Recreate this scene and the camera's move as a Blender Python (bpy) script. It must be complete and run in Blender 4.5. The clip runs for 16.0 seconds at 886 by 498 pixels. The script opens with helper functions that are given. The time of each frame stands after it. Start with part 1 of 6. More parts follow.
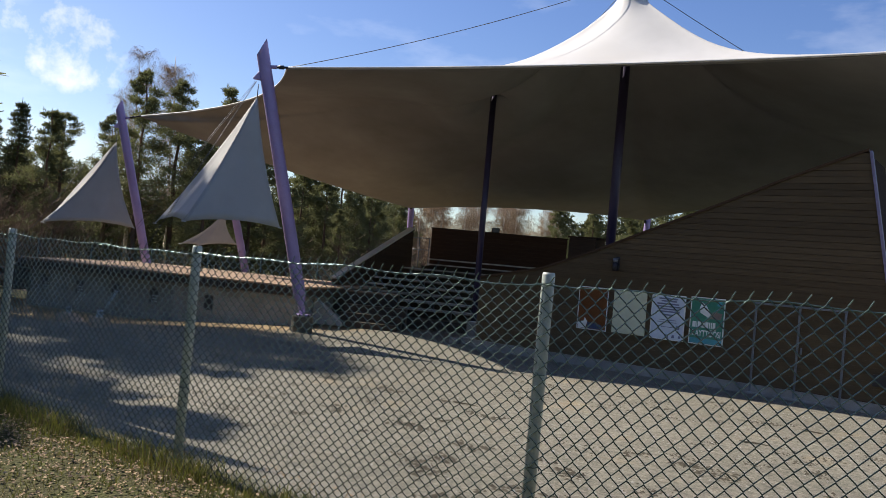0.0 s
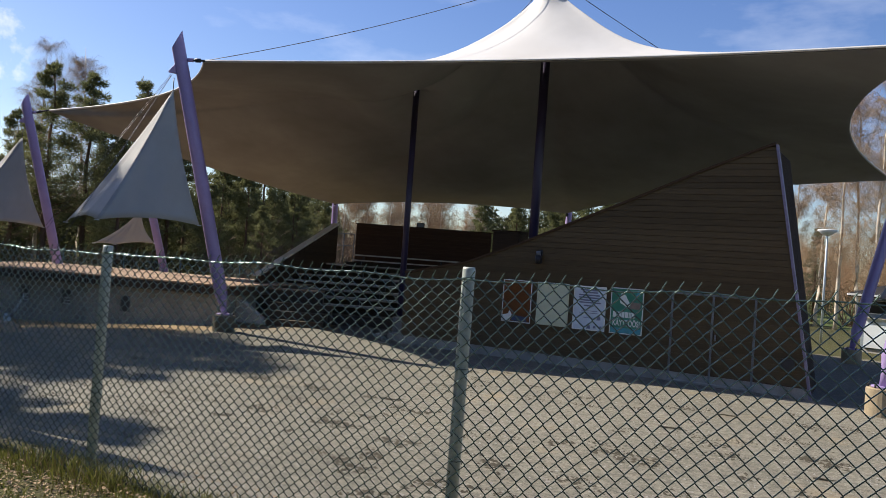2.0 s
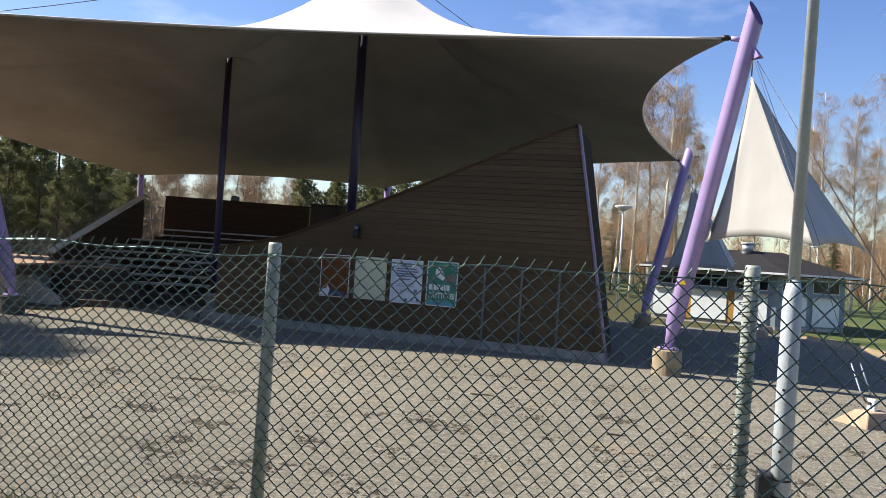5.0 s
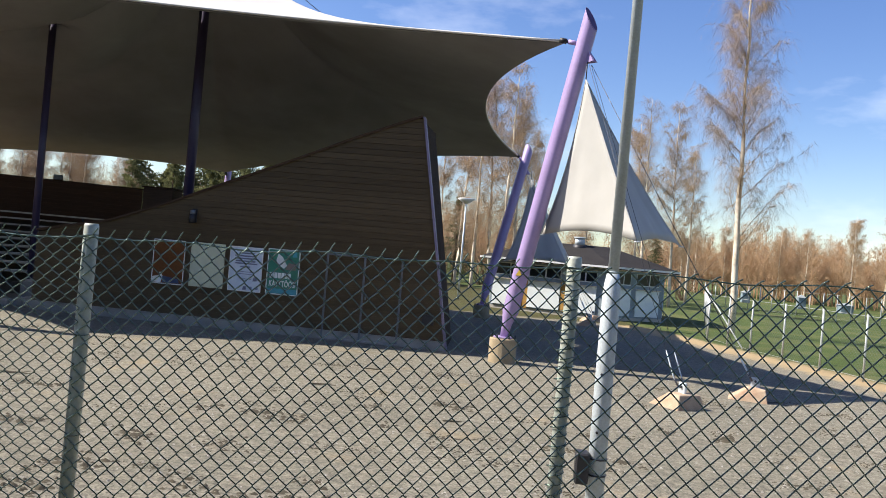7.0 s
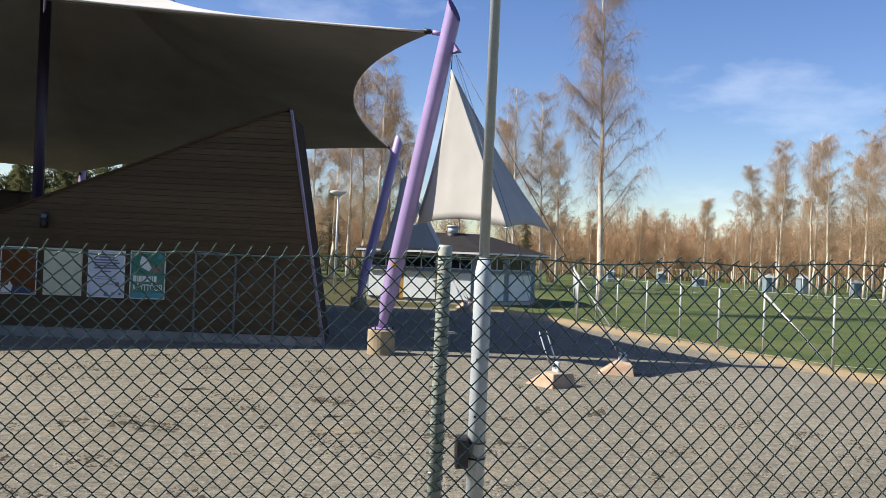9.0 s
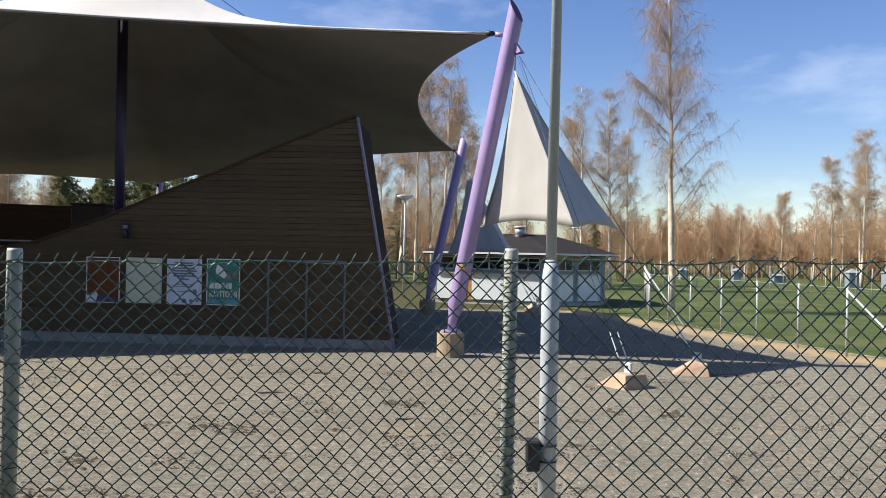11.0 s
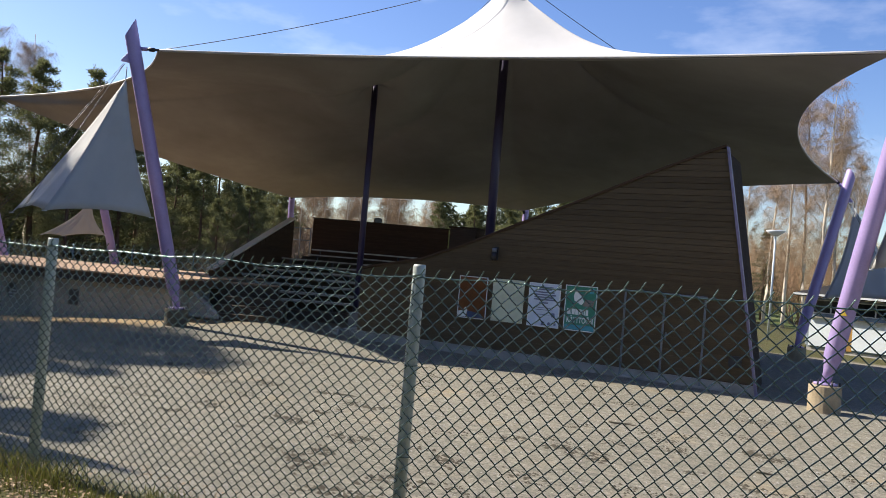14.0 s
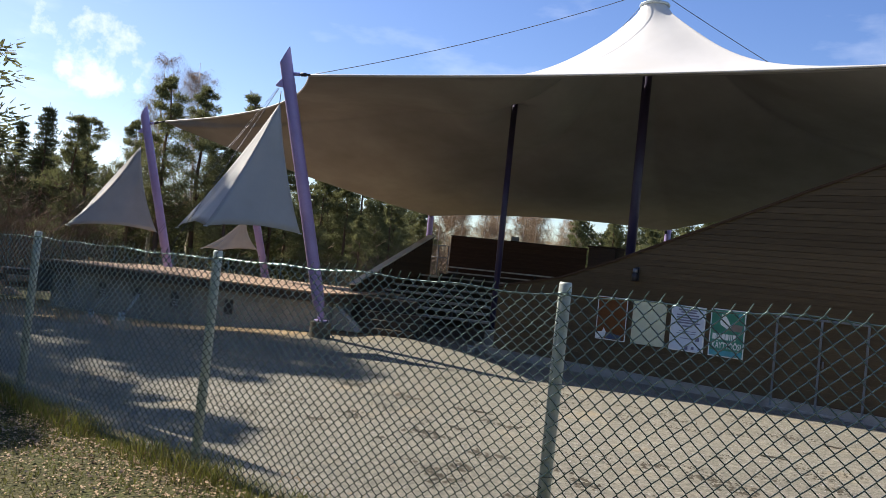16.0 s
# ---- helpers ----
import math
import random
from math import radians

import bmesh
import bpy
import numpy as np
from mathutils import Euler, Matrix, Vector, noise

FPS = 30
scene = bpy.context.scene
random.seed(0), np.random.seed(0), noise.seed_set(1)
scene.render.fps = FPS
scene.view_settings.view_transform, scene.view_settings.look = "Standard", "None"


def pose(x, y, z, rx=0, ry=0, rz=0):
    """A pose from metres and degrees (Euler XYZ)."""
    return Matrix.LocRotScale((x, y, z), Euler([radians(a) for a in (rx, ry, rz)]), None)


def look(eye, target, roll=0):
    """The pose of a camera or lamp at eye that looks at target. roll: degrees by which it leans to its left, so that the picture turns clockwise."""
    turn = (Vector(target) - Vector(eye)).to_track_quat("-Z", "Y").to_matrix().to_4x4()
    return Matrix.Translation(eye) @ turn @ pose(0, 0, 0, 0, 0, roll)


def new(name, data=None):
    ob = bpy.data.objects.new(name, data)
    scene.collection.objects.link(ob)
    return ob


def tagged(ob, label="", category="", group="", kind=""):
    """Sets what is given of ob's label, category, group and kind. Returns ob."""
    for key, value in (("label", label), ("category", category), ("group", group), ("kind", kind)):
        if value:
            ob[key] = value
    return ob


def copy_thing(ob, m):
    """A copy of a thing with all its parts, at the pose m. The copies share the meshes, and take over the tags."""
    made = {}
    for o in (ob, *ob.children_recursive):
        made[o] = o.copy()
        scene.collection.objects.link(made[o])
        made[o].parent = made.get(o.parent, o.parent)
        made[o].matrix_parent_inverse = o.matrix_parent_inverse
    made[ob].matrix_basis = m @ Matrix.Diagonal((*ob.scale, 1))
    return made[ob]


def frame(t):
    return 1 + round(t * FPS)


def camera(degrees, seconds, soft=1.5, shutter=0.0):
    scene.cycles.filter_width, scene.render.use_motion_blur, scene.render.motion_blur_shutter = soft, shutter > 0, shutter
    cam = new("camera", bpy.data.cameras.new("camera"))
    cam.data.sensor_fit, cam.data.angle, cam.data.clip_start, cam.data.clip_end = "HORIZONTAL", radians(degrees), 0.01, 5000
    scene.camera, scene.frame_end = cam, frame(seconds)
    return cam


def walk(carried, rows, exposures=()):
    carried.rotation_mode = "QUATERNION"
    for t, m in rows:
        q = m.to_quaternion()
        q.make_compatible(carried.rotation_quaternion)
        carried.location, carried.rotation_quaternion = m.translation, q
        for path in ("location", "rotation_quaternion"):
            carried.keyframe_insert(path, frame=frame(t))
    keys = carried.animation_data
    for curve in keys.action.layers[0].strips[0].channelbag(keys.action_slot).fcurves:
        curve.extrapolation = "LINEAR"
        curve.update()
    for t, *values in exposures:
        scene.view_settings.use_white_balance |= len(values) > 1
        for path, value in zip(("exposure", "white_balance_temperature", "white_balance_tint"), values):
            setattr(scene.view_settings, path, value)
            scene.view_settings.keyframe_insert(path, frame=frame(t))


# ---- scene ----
# ---------------------------------------------------------------- camera
cam = camera(59.18, 16.0, soft=0.5)
# seconds, x, y, z, yaw, pitch, roll; x runs along the clad wall, y away from the fence
ROWS = [
    (0.0, 0.0083, 0.0020, 2.2070, 36.930, 1.054, -5.124),
    (0.5, 0.0122, 0.0108, 2.2053, 34.882, 1.881, -4.726),
    (1.0, 0.0126, 0.0164, 2.2034, 33.494, 1.238, -4.610),
    (1.5, 0.0147, 0.0217, 2.2072, 32.724, 1.079, -4.557),
    (2.0, 0.0215, 0.0273, 2.2122, 31.487, 1.125, -4.168),
    (2.5, 0.0286, 0.0347, 2.2116, 29.092, 0.826, -4.137),
    (3.0, 0.0376, 0.0386, 2.2132, 27.087, 0.847, -4.256),
    (3.5, 0.0461, 0.0413, 2.2162, 24.703, 0.938, -3.869),
    (4.0, 0.0536, 0.0427, 2.2203, 22.478, 0.423, -3.559),
    (4.2, 0.0562, 0.0453, 2.2203, 21.955, 0.293, -3.513),
    (6.3, 0.0984, 0.0738, 2.2194, 11.425, 0.240, -3.966),
    (6.5, 0.1031, 0.0752, 2.2191, 10.726, 0.204, -3.856),
    (7.0, 0.1142, 0.0829, 2.2138, 6.959, 0.264, -4.968),
    (7.5, 0.1195, 0.0917, 2.2142, 2.724, -0.650, -4.106),
    (8.0, 0.1237, 0.0986, 2.2119, -0.301, -0.749, -3.355),
    (8.2, 0.1258, 0.0996, 2.2125, -0.926, -0.224, -3.012),
    (10.3, 0.1378, 0.0872, 2.2204, -2.704, 0.518, -2.230),
    (10.5, 0.1381, 0.0859, 2.2220, -1.245, 0.576, -1.833),
    (11.0, 0.1377, 0.0753, 2.2259, 2.770, 0.208, -1.105),
    (11.5, 0.1289, 0.0629, 2.2296, 7.098, 0.532, -1.391),
    (12.0, 0.1130, 0.0518, 2.2327, 13.271, 1.026, -2.814),
    (12.5, 0.1010, 0.0479, 2.2312, 17.716, 0.562, -3.003),
    (13.0, 0.0875, 0.0425, 2.2264, 20.427, 1.309, -3.160),
    (13.5, 0.0722, 0.0319, 2.2238, 24.669, 0.900, -3.999),
    (14.0, 0.0616, 0.0233, 2.2224, 28.379, 1.052, -4.794),
    (14.5, 0.0505, 0.0138, 2.2181, 32.894, 0.984, -5.710),
    (15.0, 0.0430, 0.0085, 2.2159, 35.195, 1.211, -5.508),
    (15.5, 0.0339, -0.0011, 2.2112, 36.243, 1.213, -5.883),
    (16.0, 0.0263, -0.0077, 2.2089, 38.336, 1.489, -5.919),
]
EXPOSURES = [(t, e, 6740, 12) for t, e in ((0.0, 0.66), (2.0, 0.68), (4.0, 0.92), (6.7, 1.06), (7.5, 0.84), (8.0, 0.79), (12.0, 0.86), (14.0, 0.98), (16.0, 0.92))]
walk(cam, [(t, pose(x, y, z, 90 + pitch, roll, yaw)) for t, x, y, z, yaw, pitch, roll in ROWS], EXPOSURES)

# ---------------------------------------------------------------- sky and sun
SUN_EL, SUN_DIR = radians(43.5), radians(186.0)     # direction towards the sun, counted from +x
world = bpy.data.worlds.new("sky")
scene.world = world
world.use_nodes = True
wn, wl = world.node_tree.nodes, world.node_tree.links
wn.clear()
w_out, w_bg, w_sky = wn.new("ShaderNodeOutputWorld"), wn.new("ShaderNodeBackground"), wn.new("ShaderNodeTexSky")
w_sky.sky_type, w_sky.sun_disc = "NISHITA", False
w_sky.sun_elevation, w_sky.sun_rotation = SUN_EL, radians(90) - SUN_DIR
w_sky.air_density, w_sky.dust_density, w_sky.ozone_density = 1.0, 0.6, 2.5
w_bg.inputs["Strength"].default_value = 0.092
# thin streaks and a few small cumulus clouds
w_tc, w_map = wn.new("ShaderNodeTexCoord"), wn.new("ShaderNodeMapping")
w_map.inputs["Scale"].default_value = (2.2, 2.2, 6.0)
w_no, w_ra = wn.new("ShaderNodeTexNoise"), wn.new("ShaderNodeValToRGB")
w_no.inputs["Scale"].default_value, w_no.inputs["Detail"].default_value, w_no.inputs["Roughness"].default_value = 1.6, 6.0, 0.55
w_ra.color_ramp.elements[0].position, w_ra.color_ramp.elements[1].position = 0.56, 0.86
w_ra.color_ramp.elements[1].color = (0.32, 0.32, 0.32, 1)
w_mix = wn.new("ShaderNodeMixRGB")
w_mix.inputs["Color2"].default_value = (11.0, 11.3, 11.8, 1)
wl.new(w_tc.outputs["Generated"], w_map.inputs["Vector"])
wl.new(w_map.outputs["Vector"], w_no.inputs["Vector"])
wl.new(w_no.outputs["Fac"], w_ra.inputs["Fac"])
wl.new(w_ra.outputs["Color"], w_mix.inputs["Fac"])
w_hs = wn.new("ShaderNodeHueSaturation")
w_hs.inputs["Saturation"].default_value = 1.22
w_hs.inputs["Hue"].default_value = 0.514
wl.new(w_sky.outputs["Color"], w_hs.inputs["Color"])
wl.new(w_hs.outputs["Color"], w_mix.inputs["Color1"])
# a small bank of fair-weather cloud low over the wood
w_norm, w_dot = wn.new("ShaderNodeVectorMath"), wn.new("ShaderNodeVectorMath")
w_norm.operation, w_dot.operation = "NORMALIZE", "DOT_PRODUCT"
w_dot.inputs[1].default_value = (-0.893, 0.395, 0.215)
wl.new(w_tc.outputs["Generated"], w_norm.inputs[0])
wl.new(w_norm.outputs["Vector"], w_dot.inputs[0])
w_near, w_puff, w_sum, w_cl = wn.new("ShaderNodeMapRange"), wn.new("ShaderNodeTexNoise"), wn.new("ShaderNodeMath"), wn.new("ShaderNodeMapRange")
w_near.inputs["From Min"].default_value, w_near.inputs["From Max"].default_value = math.cos(radians(3.3)), math.cos(radians(0.2))
w_puff.inputs["Scale"].default_value, w_puff.inputs["Detail"].default_value, w_puff.inputs["Roughness"].default_value = 11.0, 8.0, 0.6
wl.new(w_norm.outputs["Vector"], w_puff.inputs["Vector"])
w_dots = [w_dot]
for puff in ((-0.877, 0.436, 0.206), (-0.862, 0.468, 0.194)):
    d = wn.new("ShaderNodeVectorMath")
    d.operation, d.inputs[1].default_value = "DOT_PRODUCT", puff
    wl.new(w_norm.outputs["Vector"], d.inputs[0])
    w_dots.append(d)
w_most = w_dots[0].outputs["Value"]
for d in w_dots[1:]:
    k = wn.new("ShaderNodeMath")
    k.operation = "MAXIMUM"
    wl.new(w_most, k.inputs[0])
    wl.new(d.outputs["Value"], k.inputs[1])
    w_most = k.outputs["Value"]
wl.new(w_most, w_near.inputs["Value"])
w_sum.operation = "MULTIPLY_ADD"
wl.new(w_near.outputs["Result"], w_sum.inputs[0])
w_sum.inputs[1].default_value = 0.38
wl.new(w_puff.outputs["Fac"], w_sum.inputs[2])
w_cl.inputs["From Min"].default_value, w_cl.inputs["From Max"].default_value = 0.74, 0.93
wl.new(w_sum.outputs["Value"], w_cl.inputs["Value"])
w_mix2 = wn.new("ShaderNodeMixRGB")
w_mix2.inputs["Color2"].default_value = (8.6, 8.8, 9.1, 1)
wl.new(w_cl.outputs["Result"], w_mix2.inputs["Fac"])
wl.new(w_mix.outputs["Color"], w_mix2.inputs["Color1"])
wl.new(w_mix2.outputs["Color"], w_bg.inputs["Color"])
wl.new(w_bg.outputs["Background"], w_out.inputs["Surface"])

sun = new("sun", bpy.data.lights.new("sun", "SUN"))
sun.data.energy, sun.data.angle, sun.data.color = 5.0, radians(0.53), (1.0, 0.955, 0.88)
sun_way = Vector((math.cos(SUN_EL) * math.cos(SUN_DIR), math.cos(SUN_EL) * math.sin(SUN_DIR), math.sin(SUN_EL)))
sun.matrix_world = look(sun_way * 60, (0, 0, 0))
# ---------------------------------------------------------------- materials
def material(name, base, other=None, rough=0.7, metal=0.0, scale=8.0, fine=60.0, bump=0.2, dist=0.01, spread=0.5, stretch=(1, 1, 1), shade=0.12, dirt=None, dirt_scale=1.5, dirt_amount=0.5, random_tint=0.0, translucent=None):
    """A surface with coarse patches (base to other), fine grain, bump and, if asked, dirt in blotches."""
    m = bpy.data.materials.new(name)
    m.use_nodes = True
    n, l = m.node_tree.nodes, m.node_tree.links
    bsdf = n["Principled BSDF"]
    bsdf.inputs["Roughness"].default_value, bsdf.inputs["Metallic"].default_value = rough, metal
    bsdf.inputs["Specular IOR Level"].default_value = 0.5 if rough < 0.6 else 0.15
    tc, mp = n.new("ShaderNodeTexCoord"), n.new("ShaderNodeMapping")
    mp.inputs["Scale"].default_value = stretch
    l.new(tc.outputs["Object"], mp.inputs["Vector"])
    coarse, grain = n.new("ShaderNodeTexNoise"), n.new("ShaderNodeTexNoise")
    coarse.inputs["Scale"].default_value, coarse.inputs["Detail"].default_value = scale, 5
    grain.inputs["Scale"].default_value, grain.inputs["Detail"].default_value = fine, 3
    for k in (coarse, grain):
        l.new(mp.outputs["Vector"], k.inputs["Vector"])
    ramp = n.new("ShaderNodeValToRGB")
    other = other or tuple(c * 0.75 for c in base)
    ramp.color_ramp.elements[0].position, ramp.color_ramp.elements[1].position = 0.5 - spread / 2, 0.5 + spread / 2
    ramp.color_ramp.elements[0].color, ramp.color_ramp.elements[1].color = (*other, 1), (*base, 1)
    l.new(coarse.outputs["Fac"], ramp.inputs["Fac"])
    mul = n.new("ShaderNodeHueSaturation")
    rng = n.new("ShaderNodeMapRange")
    rng.inputs["From Min"].default_value, rng.inputs["From Max"].default_value = 0.3, 0.7
    rng.inputs["To Min"].default_value, rng.inputs["To Max"].default_value = 1 - shade, 1 + shade
    l.new(grain.outputs["Fac"], rng.inputs["Value"])
    l.new(rng.outputs["Result"], mul.inputs["Value"])
    l.new(ramp.outputs["Color"], mul.inputs["Color"])
    colour = mul.outputs["Color"]
    if random_tint:
        info, r2, h2 = n.new("ShaderNodeObjectInfo"), n.new("ShaderNodeMapRange"), n.new("ShaderNodeHueSaturation")
        r2.inputs["To Min"].default_value, r2.inputs["To Max"].default_value = 1 - random_tint, 1 + random_tint
        l.new(info.outputs["Random"], r2.inputs["Value"])
        l.new(r2.outputs["Result"], h2.inputs["Value"])
        l.new(colour, h2.inputs["Color"])
        colour = h2.outputs["Color"]
    if dirt:
        dn, dr, dm = n.new("ShaderNodeTexNoise"), n.new("ShaderNodeMapRange"), n.new("ShaderNodeMixRGB")
        dn.inputs["Scale"].default_value, dn.inputs["Detail"].default_value = dirt_scale, 7
        l.new(tc.outputs["Object"], dn.inputs["Vector"])
        dr.inputs["From Min"].default_value, dr.inputs["From Max"].default_value = 0.48, 0.72
        dr.inputs["To Max"].default_value = dirt_amount
        l.new(dn.outputs["Fac"], dr.inputs["Value"])
        l.new(dr.outputs["Result"], dm.inputs["Fac"])
        l.new(colour, dm.inputs["Color1"])
        dm.inputs["Color2"].default_value = (*dirt, 1)
        colour = dm.outputs["Color"]
    l.new(colour, bsdf.inputs["Base Color"])
    if bump:
        bp = n.new("ShaderNodeBump")
        bp.inputs["Strength"].default_value, bp.inputs["Distance"].default_value = bump, dist
        l.new(grain.outputs["Fac"], bp.inputs["Height"])
        l.new(bp.outputs["Normal"], bsdf.inputs["Normal"])
    if translucent:
        tr, mx = n.new("ShaderNodeBsdfTranslucent"), n.new("ShaderNodeMixShader")
        l.new(colour, tr.inputs["Color"])
        mx.inputs["Fac"].default_value = translucent
        l.new(bsdf.outputs["BSDF"], mx.inputs[1])
        l.new(tr.outputs["BSDF"], mx.inputs[2])
        l.new(mx.outputs["Shader"], n["Material Output"].inputs["Surface"])
    return m


M_CLAD = material("brown_stained_boards", (0.104, 0.075, 0.040), (0.072, 0.052, 0.029), rough=0.7, scale=3, fine=40, stretch=(1, 1, 12), bump=0.35, random_tint=0.14)
M_CLAD_DARK = material("dark_brown_boards", (0.075, 0.045, 0.025), (0.05, 0.03, 0.018), rough=0.75, scale=3, fine=40, stretch=(1, 1, 10), bump=0.3, random_tint=0.2)
M_RED_WOOD = material("red_brown_boards", (0.085, 0.043, 0.026), (0.060, 0.031, 0.020), rough=0.7, scale=2, fine=30, stretch=(1, 1, 10), bump=0.3, random_tint=0.15)
M_BENCH = material("grey_weathered_planks", (0.58, 0.52, 0.44), (0.43, 0.385, 0.32), rough=0.8, scale=3, fine=50, stretch=(1, 8, 8), bump=0.3, random_tint=0.15)
M_RISER = material("dark_risers", (0.085, 0.064, 0.046), (0.055, 0.042, 0.03), rough=0.85, scale=3, fine=40)
M_DECK = material("sun_bleached_deck", (0.42, 0.30, 0.20), (0.33, 0.21, 0.14), rough=0.75, scale=2, fine=40, stretch=(1, 6, 6), bump=0.3, random_tint=0.12)
# pale wood, lifted so the tent-shaded side wall capping reads as sunlit
M_CAP = material("sun_lightened_pale_wood", (0.66, 0.59, 0.48), (0.55, 0.48, 0.38), rough=0.6, scale=4, fine=50)
M_CONCRETE = material("grey_concrete", (0.36, 0.34, 0.30), (0.26, 0.25, 0.22), rough=0.9, scale=2.5, fine=70, bump=0.35, dirt=(0.13, 0.12, 0.10), dirt_amount=0.45)
# lighter copy of the grey concrete; puts sunlight into the stair cheek's colour
M_PALECON = material("sun_lightened_worn_concrete", (0.55, 0.52, 0.46), (0.44, 0.41, 0.36), rough=0.9, scale=3, fine=60, bump=0.3, dirt=(0.22, 0.2, 0.17), dirt_amount=0.35)
M_ANCHOR = material("warm_concrete_block", (0.46, 0.36, 0.26), (0.36, 0.26, 0.18), rough=0.9, scale=5, fine=60, bump=0.4, dirt=(0.30, 0.15, 0.08), dirt_scale=3.0, dirt_amount=0.6)
M_MOSSY = material("dark_mossy_concrete", (0.15, 0.135, 0.10), (0.09, 0.08, 0.06), rough=0.95, scale=3, fine=50, bump=0.5, dirt=(0.05, 0.05, 0.03), dirt_scale=4, dirt_amount=0.6)
M_PURPLE = material("lilac_painted_steel", (0.36, 0.275, 0.49), (0.31, 0.232, 0.43), rough=0.38, scale=1.5, fine=25, bump=0.03, shade=0.05, dirt=(0.24, 0.165, 0.28), dirt_scale=2.2, dirt_amount=0.35)
M_STEEL = material("galvanised_steel", (0.52, 0.575, 0.60), (0.43, 0.48, 0.50), rough=0.5, metal=0.1, scale=14, fine=90, bump=0.08, shade=0.1, dirt=(0.28, 0.30, 0.30), dirt_scale=5.0, dirt_amount=0.2)
M_POST = material("weathered_fence_post", (0.47, 0.49, 0.44), (0.34, 0.37, 0.32), rough=0.5, metal=0.1, scale=9, fine=80, bump=0.12, dirt=(0.16, 0.18, 0.13), dirt_scale=9.0, dirt_amount=0.65)
M_WIRE = material("green_coated_wire", (0.135, 0.20, 0.165), (0.09, 0.14, 0.115), rough=0.25, metal=0.75, scale=20, fine=80, bump=0.0, shade=0.15)
M_CABLE = material("steel_cable", (0.10, 0.10, 0.11), (0.06, 0.06, 0.07), rough=0.45, metal=0.5, scale=20, fine=200, bump=0.1)
M_DARK = material("dark_steel", (0.03, 0.03, 0.035), (0.02, 0.02, 0.022), rough=0.5, metal=0.3, scale=10, fine=60, bump=0.05)
M_TENT = material("white_tent_membrane", (0.62, 0.605, 0.565), (0.56, 0.54, 0.495), rough=0.55, scale=0.35, fine=2.0, bump=0.05, shade=0.03, dirt=(0.40, 0.37, 0.31), dirt_scale=0.5, dirt_amount=0.35, translucent=0.05)
# darker than the membrane: the shade under the roof is put into this colour
M_LINING_SHADE = material("shade_grey_tent_lining", (0.320, 0.315, 0.303), (0.232, 0.228, 0.220), rough=0.7, scale=0.33, fine=2.0, bump=0.05, shade=0.04, spread=0.36, dirt=(0.18, 0.165, 0.145), dirt_scale=0.35, dirt_amount=0.35, translucent=0.2)
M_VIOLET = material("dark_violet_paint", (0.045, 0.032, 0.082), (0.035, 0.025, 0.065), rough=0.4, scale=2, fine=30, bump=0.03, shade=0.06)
M_SAIL = material("white_sail_cloth", (0.425, 0.42, 0.395), (0.385, 0.38, 0.355), rough=0.6, scale=0.6, fine=3.0, bump=0.08, shade=0.03, dirt=(0.34, 0.325, 0.29), dirt_scale=0.8, dirt_amount=0.3, translucent=0.02)
M_WHITE = material("white_painted_panel", (0.74, 0.75, 0.74), (0.66, 0.67, 0.66), rough=0.5, scale=1.2, fine=20, bump=0.05, shade=0.03, dirt=(0.45, 0.44, 0.40), dirt_amount=0.25)
M_SHUTTER = material("pale_blue_white_shutter", (0.78, 0.83, 0.83), (0.70, 0.75, 0.75), rough=0.5, scale=1.2, fine=20, bump=0.05, shade=0.03, dirt=(0.5, 0.5, 0.47), dirt_amount=0.2)
M_ROOF = material("dark_felt_roof", (0.030, 0.028, 0.027), (0.021, 0.019, 0.019), rough=0.85, scale=2.0, fine=60, bump=0.3)
M_GLASS = material("dark_window_glass", (0.02, 0.025, 0.03), rough=0.08, scale=2, fine=5, bump=0.0, shade=0.02)
M_OCHRE = material("ochre_board", (0.42, 0.24, 0.07), (0.34, 0.19, 0.05), rough=0.7, scale=3, fine=30)
M_BIRCH = material("white_birch_bark", (0.76, 0.68, 0.55), (0.56, 0.46, 0.34), rough=0.85, scale=5, fine=30, stretch=(1, 1, 0.5), bump=0.4, dirt=(0.05, 0.04, 0.035), dirt_scale=3.2, dirt_amount=0.55)
M_TWIG = material("brown_twigs", (0.22, 0.155, 0.105), (0.14, 0.095, 0.065), rough=0.85, scale=1, fine=10, bump=0.0)
M_BUD = material("budding_birch_twigs", (0.42, 0.30, 0.185), (0.30, 0.21, 0.13), rough=0.85, scale=0.6, fine=6, bump=0.0)
M_BARK = material("pine_bark", (0.16, 0.095, 0.06), (0.08, 0.055, 0.04), rough=0.95, scale=4, fine=25, stretch=(1, 1, 0.4), bump=0.5)
M_PINE = material("pine_needles", (0.215, 0.215, 0.095), (0.120, 0.130, 0.055), rough=0.75, scale=0.7, fine=7, bump=0.0, shade=0.35, translucent=0.35)
M_SPRUCE = material("spruce_needles", (0.120, 0.130, 0.058), (0.065, 0.076, 0.036), rough=0.8, scale=0.7, fine=7, bump=0.0, shade=0.35, translucent=0.2)
M_LEAF = material("fresh_spring_leaves", (0.16, 0.17, 0.035), (0.10, 0.11, 0.025), rough=0.6, scale=0.9, fine=8, bump=0.0, shade=0.3, translucent=0.3)
M_DRYLEAF = material("dry_leaves", (0.42, 0.31, 0.19), (0.26, 0.175, 0.10), rough=0.8, scale=6, fine=40, bump=0.0, shade=0.3)
M_GRASS = material("grass_blades", (0.17, 0.165, 0.036), (0.075, 0.088, 0.020), rough=0.6, scale=1.5, fine=12, bump=0.0, shade=0.35, translucent=0.3)
